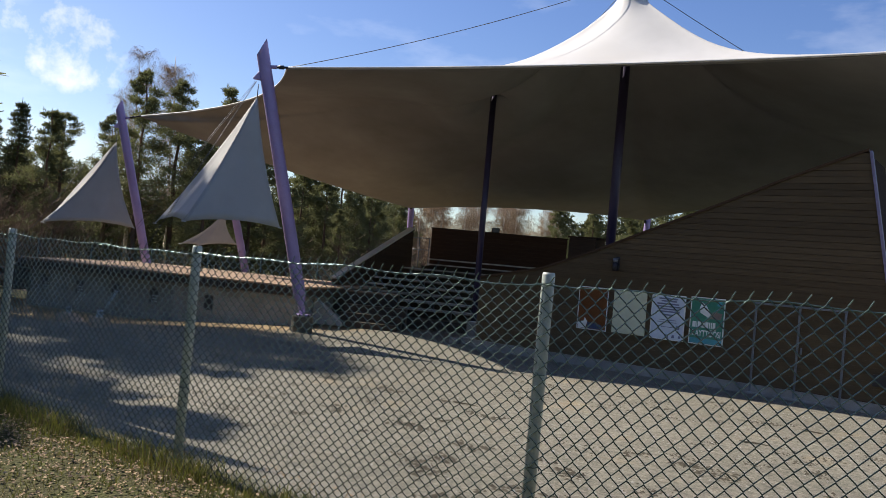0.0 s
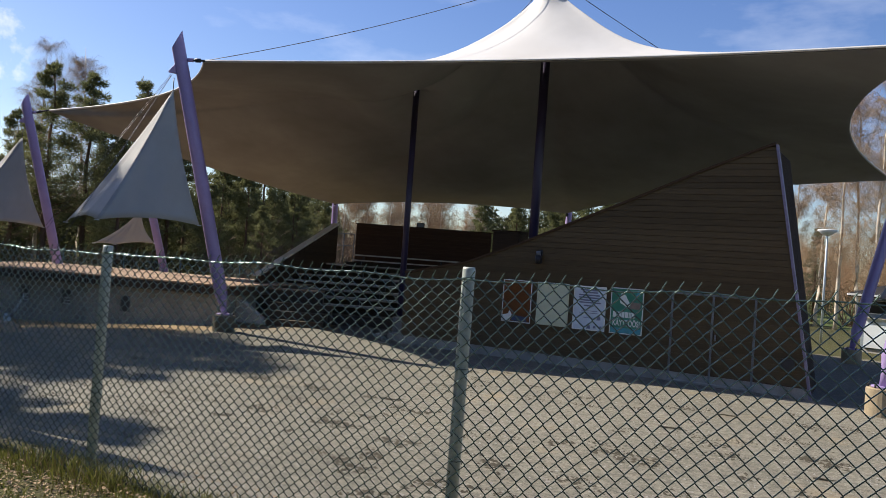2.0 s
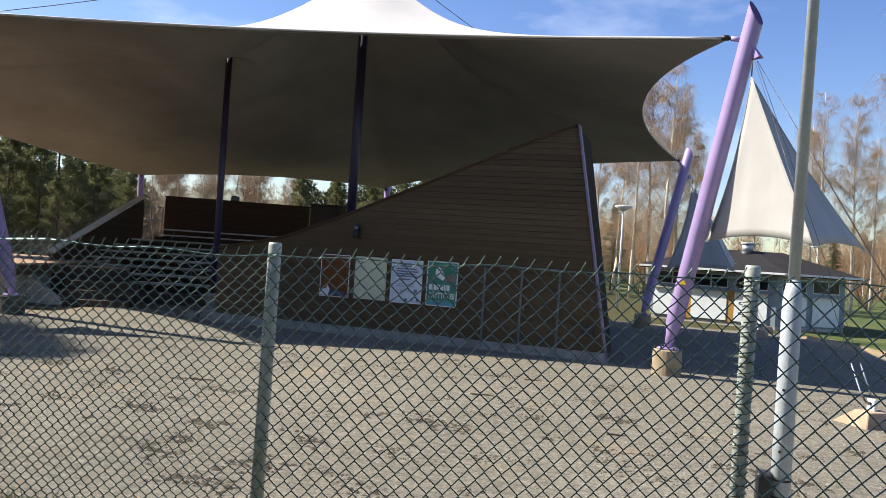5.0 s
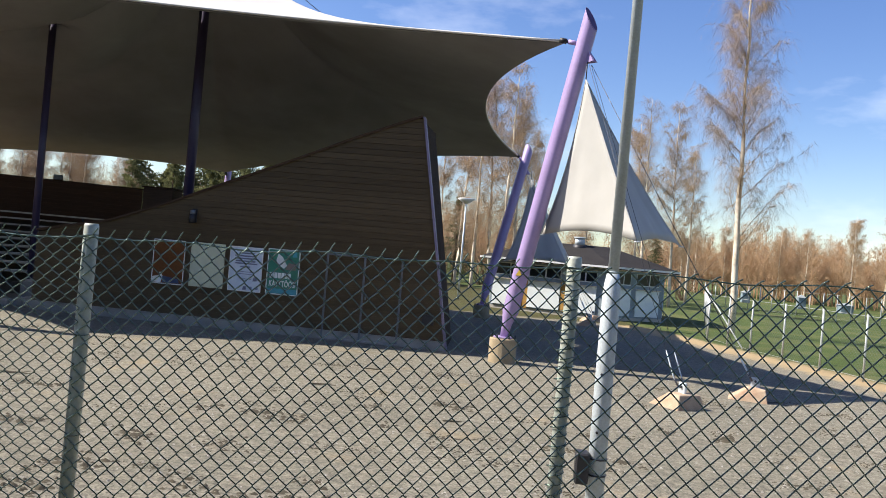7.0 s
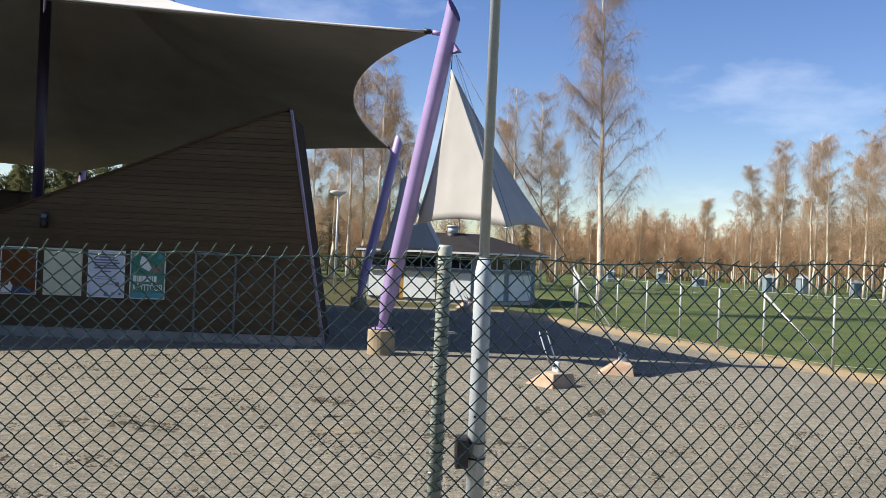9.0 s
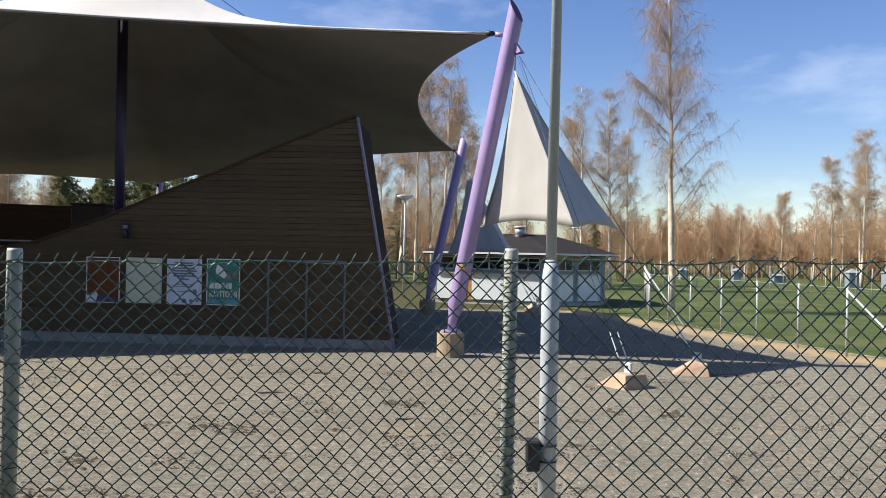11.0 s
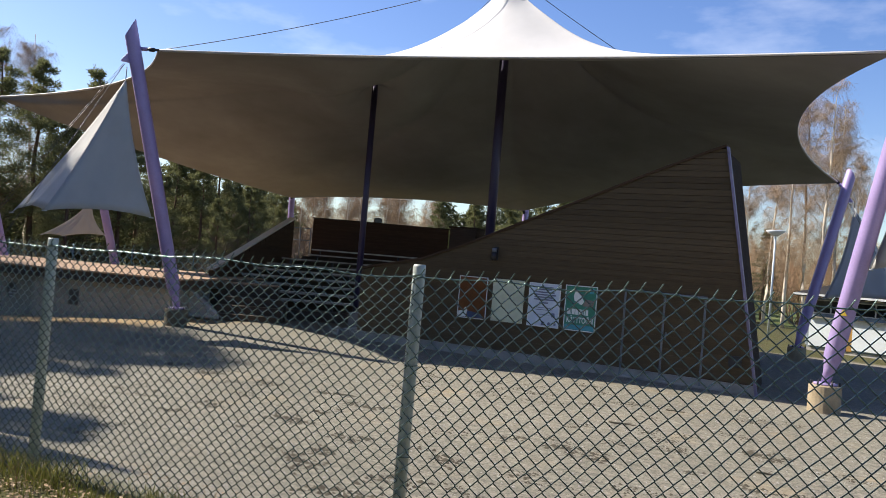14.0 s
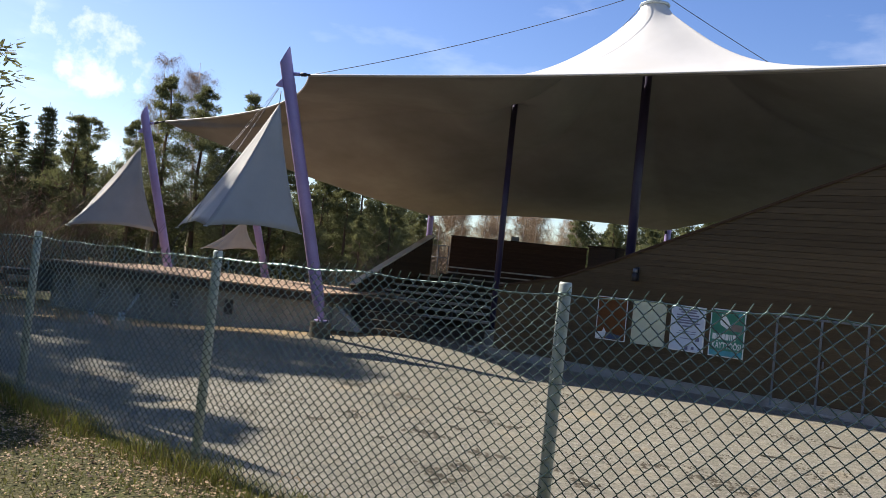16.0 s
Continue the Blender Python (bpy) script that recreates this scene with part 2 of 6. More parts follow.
M_DRYGRASS = material("dry_grass", (0.34, 0.26, 0.13), (0.22, 0.16, 0.08), rough=0.75, scale=3, fine=20, bump=0.0, shade=0.3)
M_FARWOOD = material("leafless_far_wood", (0.46, 0.30, 0.175), (0.33, 0.215, 0.125), rough=0.9, scale=0.5, fine=4, bump=0.0, shade=0.3)


def ground_material():
    """Gravel in the yard, mown grass in the field beyond the side fence, rough grass and litter elsewhere."""
    m = bpy.data.materials.new("gravel_and_grass")
    m.use_nodes = True
    n, l = m.node_tree.nodes, m.node_tree.links
    bsdf = n["Principled BSDF"]
    bsdf.inputs["Roughness"].default_value = 0.95
    bsdf.inputs["Specular IOR Level"].default_value = 0.25
    tc, sep = n.new("ShaderNodeTexCoord"), n.new("ShaderNodeSeparateXYZ")
    l.new(tc.outputs["Object"], sep.inputs["Vector"])

    def noise_of(scale, detail=4, rough=0.5):
        k = n.new("ShaderNodeTexNoise")
        k.inputs["Scale"].default_value, k.inputs["Detail"].default_value, k.inputs["Roughness"].default_value = scale, detail, rough
        l.new(tc.outputs["Object"], k.inputs["Vector"])
        return k.outputs["Fac"]

    def calc(op, a, b=0.0):
        k = n.new("ShaderNodeMath")
        k.operation = op
        for i, v in enumerate((a, b)):
            if isinstance(v, (int, float)):
                k.inputs[i].default_value = v
            else:
                l.new(v, k.inputs[i])
        return k.outputs[0]

    def ramp_of(fac, stops):
        k = n.new("ShaderNodeValToRGB")
        while len(k.color_ramp.elements) < len(stops):
            k.color_ramp.elements.new(0.5)
        for e, (p, c) in zip(k.color_ramp.elements, stops):
            e.position, e.color = p, (*c, 1)
        l.new(fac, k.inputs["Fac"])
        return k.outputs["Color"]

    def mix(fac, a, b, blend="MIX"):
        k = n.new("ShaderNodeMixRGB")
        k.blend_type = blend
        for i, v in ((0, fac), (1, a), (2, b)):
            if isinstance(v, (int, float)):
                k.inputs[i].default_value = v
            elif isinstance(v, tuple):
                k.inputs[i].default_value = (*v, 1)
            else:
                l.new(v, k.inputs[i])
        return k.outputs["Color"]

    def step(value, lo, hi):
        k = n.new("ShaderNodeMapRange")
        k.interpolation_type = "SMOOTHSTEP"
        k.inputs["From Min"].default_value, k.inputs["From Max"].default_value = lo, hi
        l.new(value, k.inputs["Value"])
        return k.outputs["Result"]

    x, y = sep.outputs["X"], sep.outputs["Y"]
    big, mid, small = noise_of(0.22, 6, 0.6), noise_of(2.2, 6, 0.6), noise_of(26.0, 4, 0.7)
    stones = n.new("ShaderNodeTexVoronoi")
    stones.inputs["Scale"].default_value = 42.0
    l.new(tc.outputs["Object"], stones.inputs["Vector"])
    gravel = ramp_of(big, [(0.25, (0.119, 0.112, 0.087)), (0.5, (0.163, 0.153, 0.121)), (0.75, (0.200, 0.188, 0.150))])
    gravel = mix(step(mid, 0.50, 0.74), gravel, (0.165, 0.148, 0.115))
    gravel = mix(0.55, gravel, ramp_of(stones.outputs["Color"], [(0.0, (0.30, 0.29, 0.28)), (0.5, (0.62, 0.60, 0.57)), (1.0, (0.95, 0.92, 0.88))]), "OVERLAY")
    gravel = mix(calc("MULTIPLY", step(small, 0.53, 0.66), 0.75), gravel, (0.078, 0.072, 0.055))
    gravel = mix(0.75, gravel, ramp_of(noise_of(7.5, 8, 0.78), [(0.34, (0.22, 0.22, 0.21)), (0.5, (0.5, 0.5, 0.5)), (0.66, (0.80, 0.79, 0.77))]), "OVERLAY")
    # yellowish dry patches
    gravel = mix(calc("MULTIPLY", step(noise_of(0.7, 5, 0.65), 0.56, 0.72), 0.45), gravel, (0.33, 0.25, 0.14))
    lawn = ramp_of(mid, [(0.3, (0.040, 0.070, 0.016)), (0.7, (0.076, 0.102, 0.026))])
    lawn = mix(step(noise_of(0.35, 5, 0.6), 0.45, 0.65), lawn, (0.105, 0.115, 0.038))
    rough_grass = ramp_of(mid, [(0.25, (0.085, 0.066, 0.034)), (0.45, (0.064, 0.060, 0.022)), (0.7, (0.058, 0.068, 0.016))])
    rough_grass = mix(0.65, rough_grass, ramp_of(noise_of(38.0, 6, 0.75), [(0.36, (0.12, 0.11, 0.09)), (0.52, (0.5, 0.48, 0.42)), (0.66, (0.92, 0.86, 0.72))]), "OVERLAY")
    litter = ramp_of(noise_of(9.0, 6, 0.7), [(0.3, (0.09, 0.06, 0.035)), (0.5, (0.26, 0.18, 0.09)), (0.7, (0.42, 0.31, 0.18))])
    edge = calc("MULTIPLY", calc("SUBTRACT", mid, 0.5), 1.6)
    # side fence line: from (9.75, 17.4) to (5.97, 27.6)
    side = calc("ADD", calc("ADD", calc("MULTIPLY", calc("SUBTRACT", x, 9.0), 0.938), calc("MULTIPLY", calc("SUBTRACT", y, 17.6), 0.347)), edge)
    right = step(side, 0.0, 0.8)
    back = step(calc("ADD", y, calc("ADD", edge, calc("MULTIPLY", x, -0.1))), 30.2, 31.2)
    near = step(calc("ADD", y, edge), 3.55, 2.9)
    left = step(calc("ADD", calc("SUBTRACT", calc("MULTIPLY", x, -1.0), 0.0), edge), 29.0, 30.5)
    bed = calc("MULTIPLY", step(calc("ADD", y, calc("ADD", edge, calc("MULTIPLY", x, -0.32))), 17.9, 18.9), step(calc("MULTIPLY", x, -1.0), 15.0, 17.0))
    strip = calc("MULTIPLY", step(side, -1.2, -0.4), calc("SUBTRACT", 1.0, step(side, 0.4, 1.0)))
    colour = mix(bed, gravel, litter)
    colour = mix(strip, colour, (0.36, 0.27, 0.15))
    colour = mix(left, colour, rough_grass)
    colour = mix(back, colour, rough_grass)
    colour = mix(right, colour, lawn)
    colour = mix(near, colour, rough_grass)
    l.new(colour, bsdf.inputs["Base Color"])
    bp = n.new("ShaderNodeBump")
    bp.inputs["Strength"].default_value, bp.inputs["Distance"].default_value = 0.9, 0.03
    l.new(mix(0.5, stones.outputs["Distance"], small), bp.inputs["Height"])
    l.new(bp.outputs["Normal"], bsdf.inputs["Normal"])
    return m


M_WIRE.node_tree.nodes["Principled BSDF"].inputs["Specular IOR Level"].default_value = 0.7
M_WIRE.node_tree.nodes["Principled BSDF"].inputs["IOR"].default_value = 1.65
M_GROUND = ground_material()
# ---------------------------------------------------------------- mesh helpers
def link(name, verts, faces, mat, parent=None, label="", smooth=False):
    me = bpy.data.meshes.new(name)
    me.from_pydata([tuple(v) for v in verts], [], faces)
    me.materials.append(mat)
    if smooth:
        me.polygons.foreach_set("use_smooth", [True] * len(me.polygons))
    me.update()
    ob = new(name, me)
    if parent is not None:
        ob.parent = parent
    if label:
        tagged(ob, label)
    return ob


def part(name, bm, mat, parent=None, label="", smooth=False):
    bmesh.ops.recalc_face_normals(bm, faces=bm.faces)
    me = bpy.data.meshes.new(name)
    bm.to_mesh(me)
    bm.free()
    me.materials.append(mat)
    if smooth:
        me.polygons.foreach_set("use_smooth", [True] * len(me.polygons))
    ob = new(name, me)
    if parent is not None:
        ob.parent = parent
    if label:
        tagged(ob, label)
    return ob


def thing(name, at, label, category, group="", kind="", turn=0):
    ob = new(name)
    ob.matrix_world = pose(*at, 0, 0, turn)
    return tagged(ob, label, category, group, kind)


def box(bm, lo, hi, bevel=0.0, m=None):
    """A box from corner to corner, with its edges eased."""
    lo, hi = Vector(lo), Vector(hi)
    r = bmesh.ops.create_cube(bm, size=1.0, matrix=Matrix.Translation((lo + hi) / 2) @ Matrix.Diagonal((*(hi - lo), 1)))
    vs = r["verts"]
    if bevel:
        es = list({e for v in vs for e in v.link_edges})
        out = bmesh.ops.bevel(bm, geom=es, offset=bevel, segments=1, affect="EDGES")
        vs = list({v for f in out["faces"] for v in f.verts} | {v for v in vs if v.is_valid})
        vs = [v for v in vs if v.is_valid]
    if m is not None:
        bmesh.ops.transform(bm, matrix=m, verts=vs)
    return vs


def boxed(name, lo, hi, mat, parent=None, label="", bevel=0.006, m=None):
    bm = bmesh.new()
    box(bm, lo, hi, bevel)
    if m is not None:
        bmesh.ops.transform(bm, matrix=m, verts=bm.verts)
    return part(name, bm, mat, parent, label)


def tube_data(points, radii, sides, verts, faces, close=True):
    """Appends a tube along points to lists of verts and faces."""
    pts = [Vector(p) for p in points]
    if isinstance(radii, (int, float)):
        radii = [radii] * len(pts)
    first = len(verts)
    for i, p in enumerate(pts):
        a, b = pts[max(i - 1, 0)], pts[min(i + 1, len(pts) - 1)]
        d = (b - a).normalized()
        u = d.cross(Vector((0, 0, 1)))
        if u.length < 0.05:
            u = d.cross(Vector((0, 1, 0)))
        u.normalize()
        w = d.cross(u)
        for k in range(sides):
            t = 2 * math.pi * k / sides
            verts.append(p + (u * math.cos(t) + w * math.sin(t)) * radii[i])
    for i in range(len(pts) - 1):
        for k in range(sides):
            a = first + i * sides + k
            b = first + i * sides + (k + 1) % sides
            faces.append((a, b, b + sides, a + sides))
    if close:
        faces.append(tuple(first + k for k in range(sides))[::-1])
        last = first + (len(pts) - 1) * sides
        faces.append(tuple(last + k for k in range(sides)))


def tube(name, points, radii, mat, parent=None, label="", sides=12, smooth=True):
    vs, fs = [], []
    tube_data(points, radii, sides, vs, fs)
    ob = link(name, vs, fs, mat, parent, label)
    if smooth:
        for p in ob.data.polygons:
            p.use_smooth = len(p.vertices) == 4
    return ob


def local(ob, p):
    return ob.matrix_world.inverted() @ Vector(p)


def lerp(a, b, t):
    return Vector(a) * (1 - t) + Vector(b) * t
def settle(ob):
    """The parts of a unique thing are written in world places."""
    inv = ob.matrix_world.inverted()
    for c in ob.children:
        c.matrix_parent_inverse = inv
    return ob


def smooth01(t):
    t = min(max(t, 0.0), 1.0)
    return t * t * (3 - 2 * t)


# ---------------------------------------------------------------- ground
POSTS = [(-8.75, 2.76), (-6.429, 2.888), (-4.183, 3.000), (-1.764, 3.160), (0.262, 3.456), (2.72, 3.72), (5.1, 3.95)]


def fence_y(x):
    for (x0, y0), (x1, y1) in zip(POSTS, POSTS[1:]):
        if x <= x1:
            break
    return y0 + (y1 - y0) * (x - x0) / (x1 - x0)


def ground_z(x, y):
    yf = fence_y(max(min(x, 12), -14))
    bank = 0.78 + 0.10 * smooth01((-x - 5.0) / 4.0) - 0.12 * smooth01((yf - y - 0.4) / 2.0)
    z = bank * (1 - smooth01((y - yf + 0.05) / 2.9))
    z -= 0.5 * smooth01((-x - 15.5) / 9.0) * smooth01((y - 7.0) / 4.0)
    if y < 60 and abs(x) < 60:
        z += 0.018 * noise.noise(Vector((x * 0.5, y * 0.5, 3))) * min(1, max(0.1, (17 - y) / 6))
    return z


def axis(stops):
    out = []
    for a, b, k in stops:
        out += [a + (b - a) * i / k for i in range(k)]
    return out + [stops[-1][1]]


def build_ground():
    xs = axis([(-900, -120, 8), (-120, -30, 18), (-30, -12, 24), (-12, 8, 80), (8, 30, 24), (30, 120, 16), (120, 900, 8)])
    ys = axis([(-300, -20, 8), (-20, 0, 14), (0, 9, 45), (9, 20, 28), (20, 60, 30), (60, 140, 10), (140, 1500, 10)])
    vs = [(x, y, ground_z(x, y)) for y in ys for x in xs]
    n = len(xs)
    fs = [(j * n + i, j * n + i + 1, (j + 1) * n + i + 1, (j + 1) * n + i) for j in range(len(ys) - 1) for i in range(n - 1)]
    ob = link("ground", vs, fs, M_GROUND, smooth=True)
    return tagged(ob, "flat grey gravel yard with grass bank and lawn beyond", "ground", kind="structure")


build_ground()

# ---------------------------------------------------------------- clad wall of the stand, with a slanting top
WALL_Y = 17.62
TOP_LINE = [(-11.92, 1.90), (-10.06, 2.28), (-8.5, 2.86), (-7.39, 3.33), (-5.64, 4.05), (-4.32, 4.62), (-3.07, 5.12), (-2.74, 5.24)]


def top_at(x):
    for (x0, z0), (x1, z1) in zip(TOP_LINE, TOP_LINE[1:]):
        if x <= x1:
            break
    return z0 + (z1 - z0) * (x - x0) / (x1 - x0)


def left_at(z):
    if z <= TOP_LINE[0][1]:
        return TOP_LINE[0][0]
    for (x0, z0), (x1, z1) in zip(TOP_LINE, TOP_LINE[1:]):
        if z <= z1:
            break
    return x0 + (x1 - x0) * (z - z0) / (z1 - z0)


def right_at(z):
    return -1.80 - 0.94 * z / 5.24


def prism(name, outline, y0, y1, mat, parent=None, label=""):
    """An outline in x and z, from y0 to y1."""
    n = len(outline)
    vs = [(x, y0, z) for x, z in outline] + [(x, y1, z) for x, z in outline]
    fs = [tuple(range(n)), tuple(range(2 * n - 1, n - 1, -1))] + [(i, i + n, (i + 1) % n + n, (i + 1) % n) for i in range(n)]
    bm = bmesh.new()
    bv = [bm.verts.new(v) for v in vs]
    for f in fs:
        bm.faces.new([bv[i] for i in f])
    return part(name, bm, mat, parent, label)


def build_clad_wall():
    w = thing("wall_front", (-7, WALL_Y, 0), "dark brown horizontally clad stand wall with slanting top", "wall", kind="structure")
    prism("wall_core", [(-11.9, 0.0), (right_at(0) - 0.02, 0.0), (right_at(5.2) - 0.02, 5.2)] + [(x + 0.02, z - 0.03) for x, z in reversed(TOP_LINE[:-1])], WALL_Y + 0.03, WALL_Y + 0.22, M_CLAD_DARK, w)
    prism("plinth", [(-11.95, -0.02), (right_at(0) + 0.015, -0.02), (right_at(0.2) + 0.015, 0.20), (-11.95, 0.22)], WALL_Y - 0.035, WALL_Y + 0.028, M_CONCRETE, w, "pale grey concrete plinth")
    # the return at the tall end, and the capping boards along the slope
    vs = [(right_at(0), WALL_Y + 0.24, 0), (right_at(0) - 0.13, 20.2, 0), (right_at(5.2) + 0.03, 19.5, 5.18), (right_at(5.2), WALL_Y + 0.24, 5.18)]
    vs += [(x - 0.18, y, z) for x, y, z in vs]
    link("return_wall", vs, [(0, 1, 2, 3), (7, 6, 5, 4), (0, 4, 5, 1), (1, 5, 6, 2), (2, 6, 7, 3), (3, 7, 4, 0)], M_RETURN_SHADE, w, "return wall at the tall end, coloured dark for shade")
    prism("capping", TOP_LINE + [(x, z + 0.055) for x, z in reversed(TOP_LINE)], WALL_Y - 0.04, WALL_Y + 0.28, M_CLAD_DARK, w, "thin dark capping along the slope")
    prism("corner_trim", [(right_at(0), 0), (right_at(0) + 0.05, 0), (right_at(5.2) + 0.05, 5.24), (right_at(5.2), 5.24)], WALL_Y - 0.05, WALL_Y + 0.1, M_TRIM, w, "lilac grey corner trim")
    z, k = 0.225, 0
    while z < 5.15:
        h = 0.128
        z1 = min(z + h, 5.2)
        a0, a1, b0, b1 = left_at(z) , left_at(z1) , right_at(z), right_at(z1)
        y = WALL_Y - 0.004 * (k % 3)
        outline = [(a0 + 0.0, z), (b0, z), (b1, z1), (a1, z1)]
        prism("plank", outline, y, WALL_Y + 0.026, M_CLAD, w)
        z += h + 0.008
        k += 1
    return settle(w)


# board colour darkened because this end faces away from the sun
M_RETURN_SHADE = material("shade_dark_return_boards", (0.042, 0.027, 0.017), (0.03, 0.02, 0.013), rough=0.85, scale=3, fine=40, stretch=(1, 1, 10), bump=0.3)
M_TRIM = material("lilac_grey_trim", (0.21, 0.18, 0.27), (0.15, 0.13, 0.20), rough=0.45, scale=3, fine=20)
build_clad_wall()


def build_double_door():
    d = thing("door_1", (-3.8, WALL_Y, 0), "double door clad like the wall, thin grey metal frame", "door", kind="structure")
    y0, y1 = WALL_Y - 0.045, WALL_Y - 0.013
    for x in (-4.67, -3.79, -2.92):
        boxed("frame_strip", (x - 0.022, y0, 0.04), (x + 0.022, y1, 1.93), M_STEEL_DULL, d, bevel=0.004)
    boxed("frame_head", (-4.70, y0 - 0.004, 1.935), (-2.89, y1, 1.98), M_STEEL_DULL, d, bevel=0.004)
    boxed("door_handle", (-3.72, y0 - 0.05, 0.98), (-3.69, y0, 1.12), M_STEEL_DULL, d, "small steel handle", bevel=0.006)
    boxed("sill", (-4.72, WALL_Y - 0.12, 0.0), (-2.87, WALL_Y - 0.036, 0.05), M_CONCRETE, d, bevel=0.01)
    return settle(d)


M_STEEL_DULL = material("dull_grey_strip", (0.17, 0.19, 0.21), (0.12, 0.135, 0.15), rough=0.5, metal=0.3, scale=8, fine=50)
build_double_door()


# ---------------------------------------------------------------- seating, side wall and back wall
SEAT_O, SEAT_U, SEAT_V = Vector((-20.2, 25.75, 0)), Vector((0.843, 0.538, 0)), Vector((0.538, -0.843, 0))


def seat(u, v, z):
    return SEAT_O + SEAT_U * u + SEAT_V * v + Vector((0, 0, z))


def slab(name, u0, u1, v0, v1, z0, z1, mat, parent, label="", skew=0.0):
    """A box in the seating's own directions; skew shifts its near edge along u."""
    pts = [seat(u0, v0, 0), seat(u1, v0, 0), seat(u1, v1, 0), seat(u0 + skew, v1, 0)]
    vs = [p + Vector((0, 0, z0)) for p in pts] + [p + Vector((0, 0, z1)) for p in pts]
    fs = [(3, 2, 1, 0), (4, 5, 6, 7), (0, 1, 5, 4), (1, 2, 6, 5), (2, 3, 7, 6), (3, 0, 4, 7)]
    return link(name, vs, fs, mat, parent, label)


def build_seating():
    base = thing("seating_tiers", (-15, 23, 0), "dark stepped tiers of an open-air stand", "stand", kind="structure")
    for k in range(9):
        v, z = 0.25 + 0.78 * k, 2.05 - 0.215 * k
        slab("tier", -0.42 * v, 9.5 - 0.2 * k, v, v + 0.785, 0.0, z, M_RISER, base)
    settle(base)
    for k in range(9):
        v, z = 0.25 + 0.78 * k, 2.05 - 0.215 * k
        b = thing("bench", seat(3, v, z), "long weathered grey plank bench on a tier", "bench", "benches of the stand")
        end = (8.8, 8.8, 8.6, 8.2, 7.6, 7.0, 6.4, 5.6, 4.8)[k]
        start = -0.42 * v + (0.3, 0.6, 0.0, -0.1, -0.2, -0.1, 0.1, 1.4, 2.4)[k]
        for j in range(2):
            slab("plank", start, end, v + 0.06 + 0.17 * j, v + 0.215 + 0.17 * j, z + 0.26, z + 0.315, M_BENCH, b)
        u = start + 0.3
        while u < end - 0.2:
            slab("bracket", u, u + 0.06, v + 0.1, v + 0.36, z, z + 0.258, M_DARK, b)
            u += 1.6
        settle(b)


build_seating()


def build_side_wall():
    w = thing("wall_side", (-19.6, 22, 0), "dark boarded side wall with pale sloping capping", "wall", kind="structure")
    a, b = Vector((-20.36, 24.73, 0)), Vector((-18.98, 19.2, 0))
    d = (b - a).normalized()
    nrm = Vector((-d.y, d.x, 0)) * 0.11
    za, zb = 3.50, 1.36
    vs = [a - nrm, b - nrm, b - nrm + Vector((0, 0, zb)), a - nrm + Vector((0, 0, za))]
    vs += [p + 2 * nrm for p in vs]
    fs = [(0, 1, 2, 3), (7, 6, 5, 4), (0, 4, 5, 1), (1, 5, 6, 2), (2, 6, 7, 3), (3, 7, 4, 0)]
    link("wall_core", vs, fs, M_CLAD_DARK, w)
    n2 = nrm * 1.25
    up = Vector((0, 0, 0.06))
    a2, b2 = a - d * 0.08, b + d * 0.1
    vs = [a2 - n2 + Vector((0, 0, za + 0.004)), b2 - n2 + Vector((0, 0, zb + 0.004)), b2 + n2 + Vector((0, 0, zb + 0.004)), a2 + n2 + Vector((0, 0, za + 0.004))]
    vs += [p + up for p in vs]
    link("capping", vs, [(3, 2, 1, 0), (4, 5, 6, 7), (0, 1, 5, 4), (1, 2, 6, 5), (2, 3, 7, 6), (3, 0, 4, 7)], M_CAP, w, "pale wooden capping, colour lightened as if sunlit")
    # boards on the side that faces the seats
    k, z = 0, 0.05
    while z < 3.3:
        t0 = 0.0
        t1 = min(1.0, (za - z - 0.14) / (za - zb))
        if t1 > 0.05:
            p, q = a.lerp(b, t0), a.lerp(b, t1)
            o = nrm * 1.02
            e = nrm * 1.22
            vs = [p + o + Vector((0, 0, z)), q + o + Vector((0, 0, z)), q + o + Vector((0, 0, z + 0.13)), p + o + Vector((0, 0, z + 0.13))]
            vs += [v + e - o for v in vs]
            link("plank", vs, [(3, 2, 1, 0), (4, 5, 6, 7), (0, 1, 5, 4), (1, 2, 6, 5), (2, 3, 7, 6), (3, 0, 4, 7)], M_CLAD_DARK, w)
        z += 0.143
        k += 1
    return settle(w)


build_side_wall()


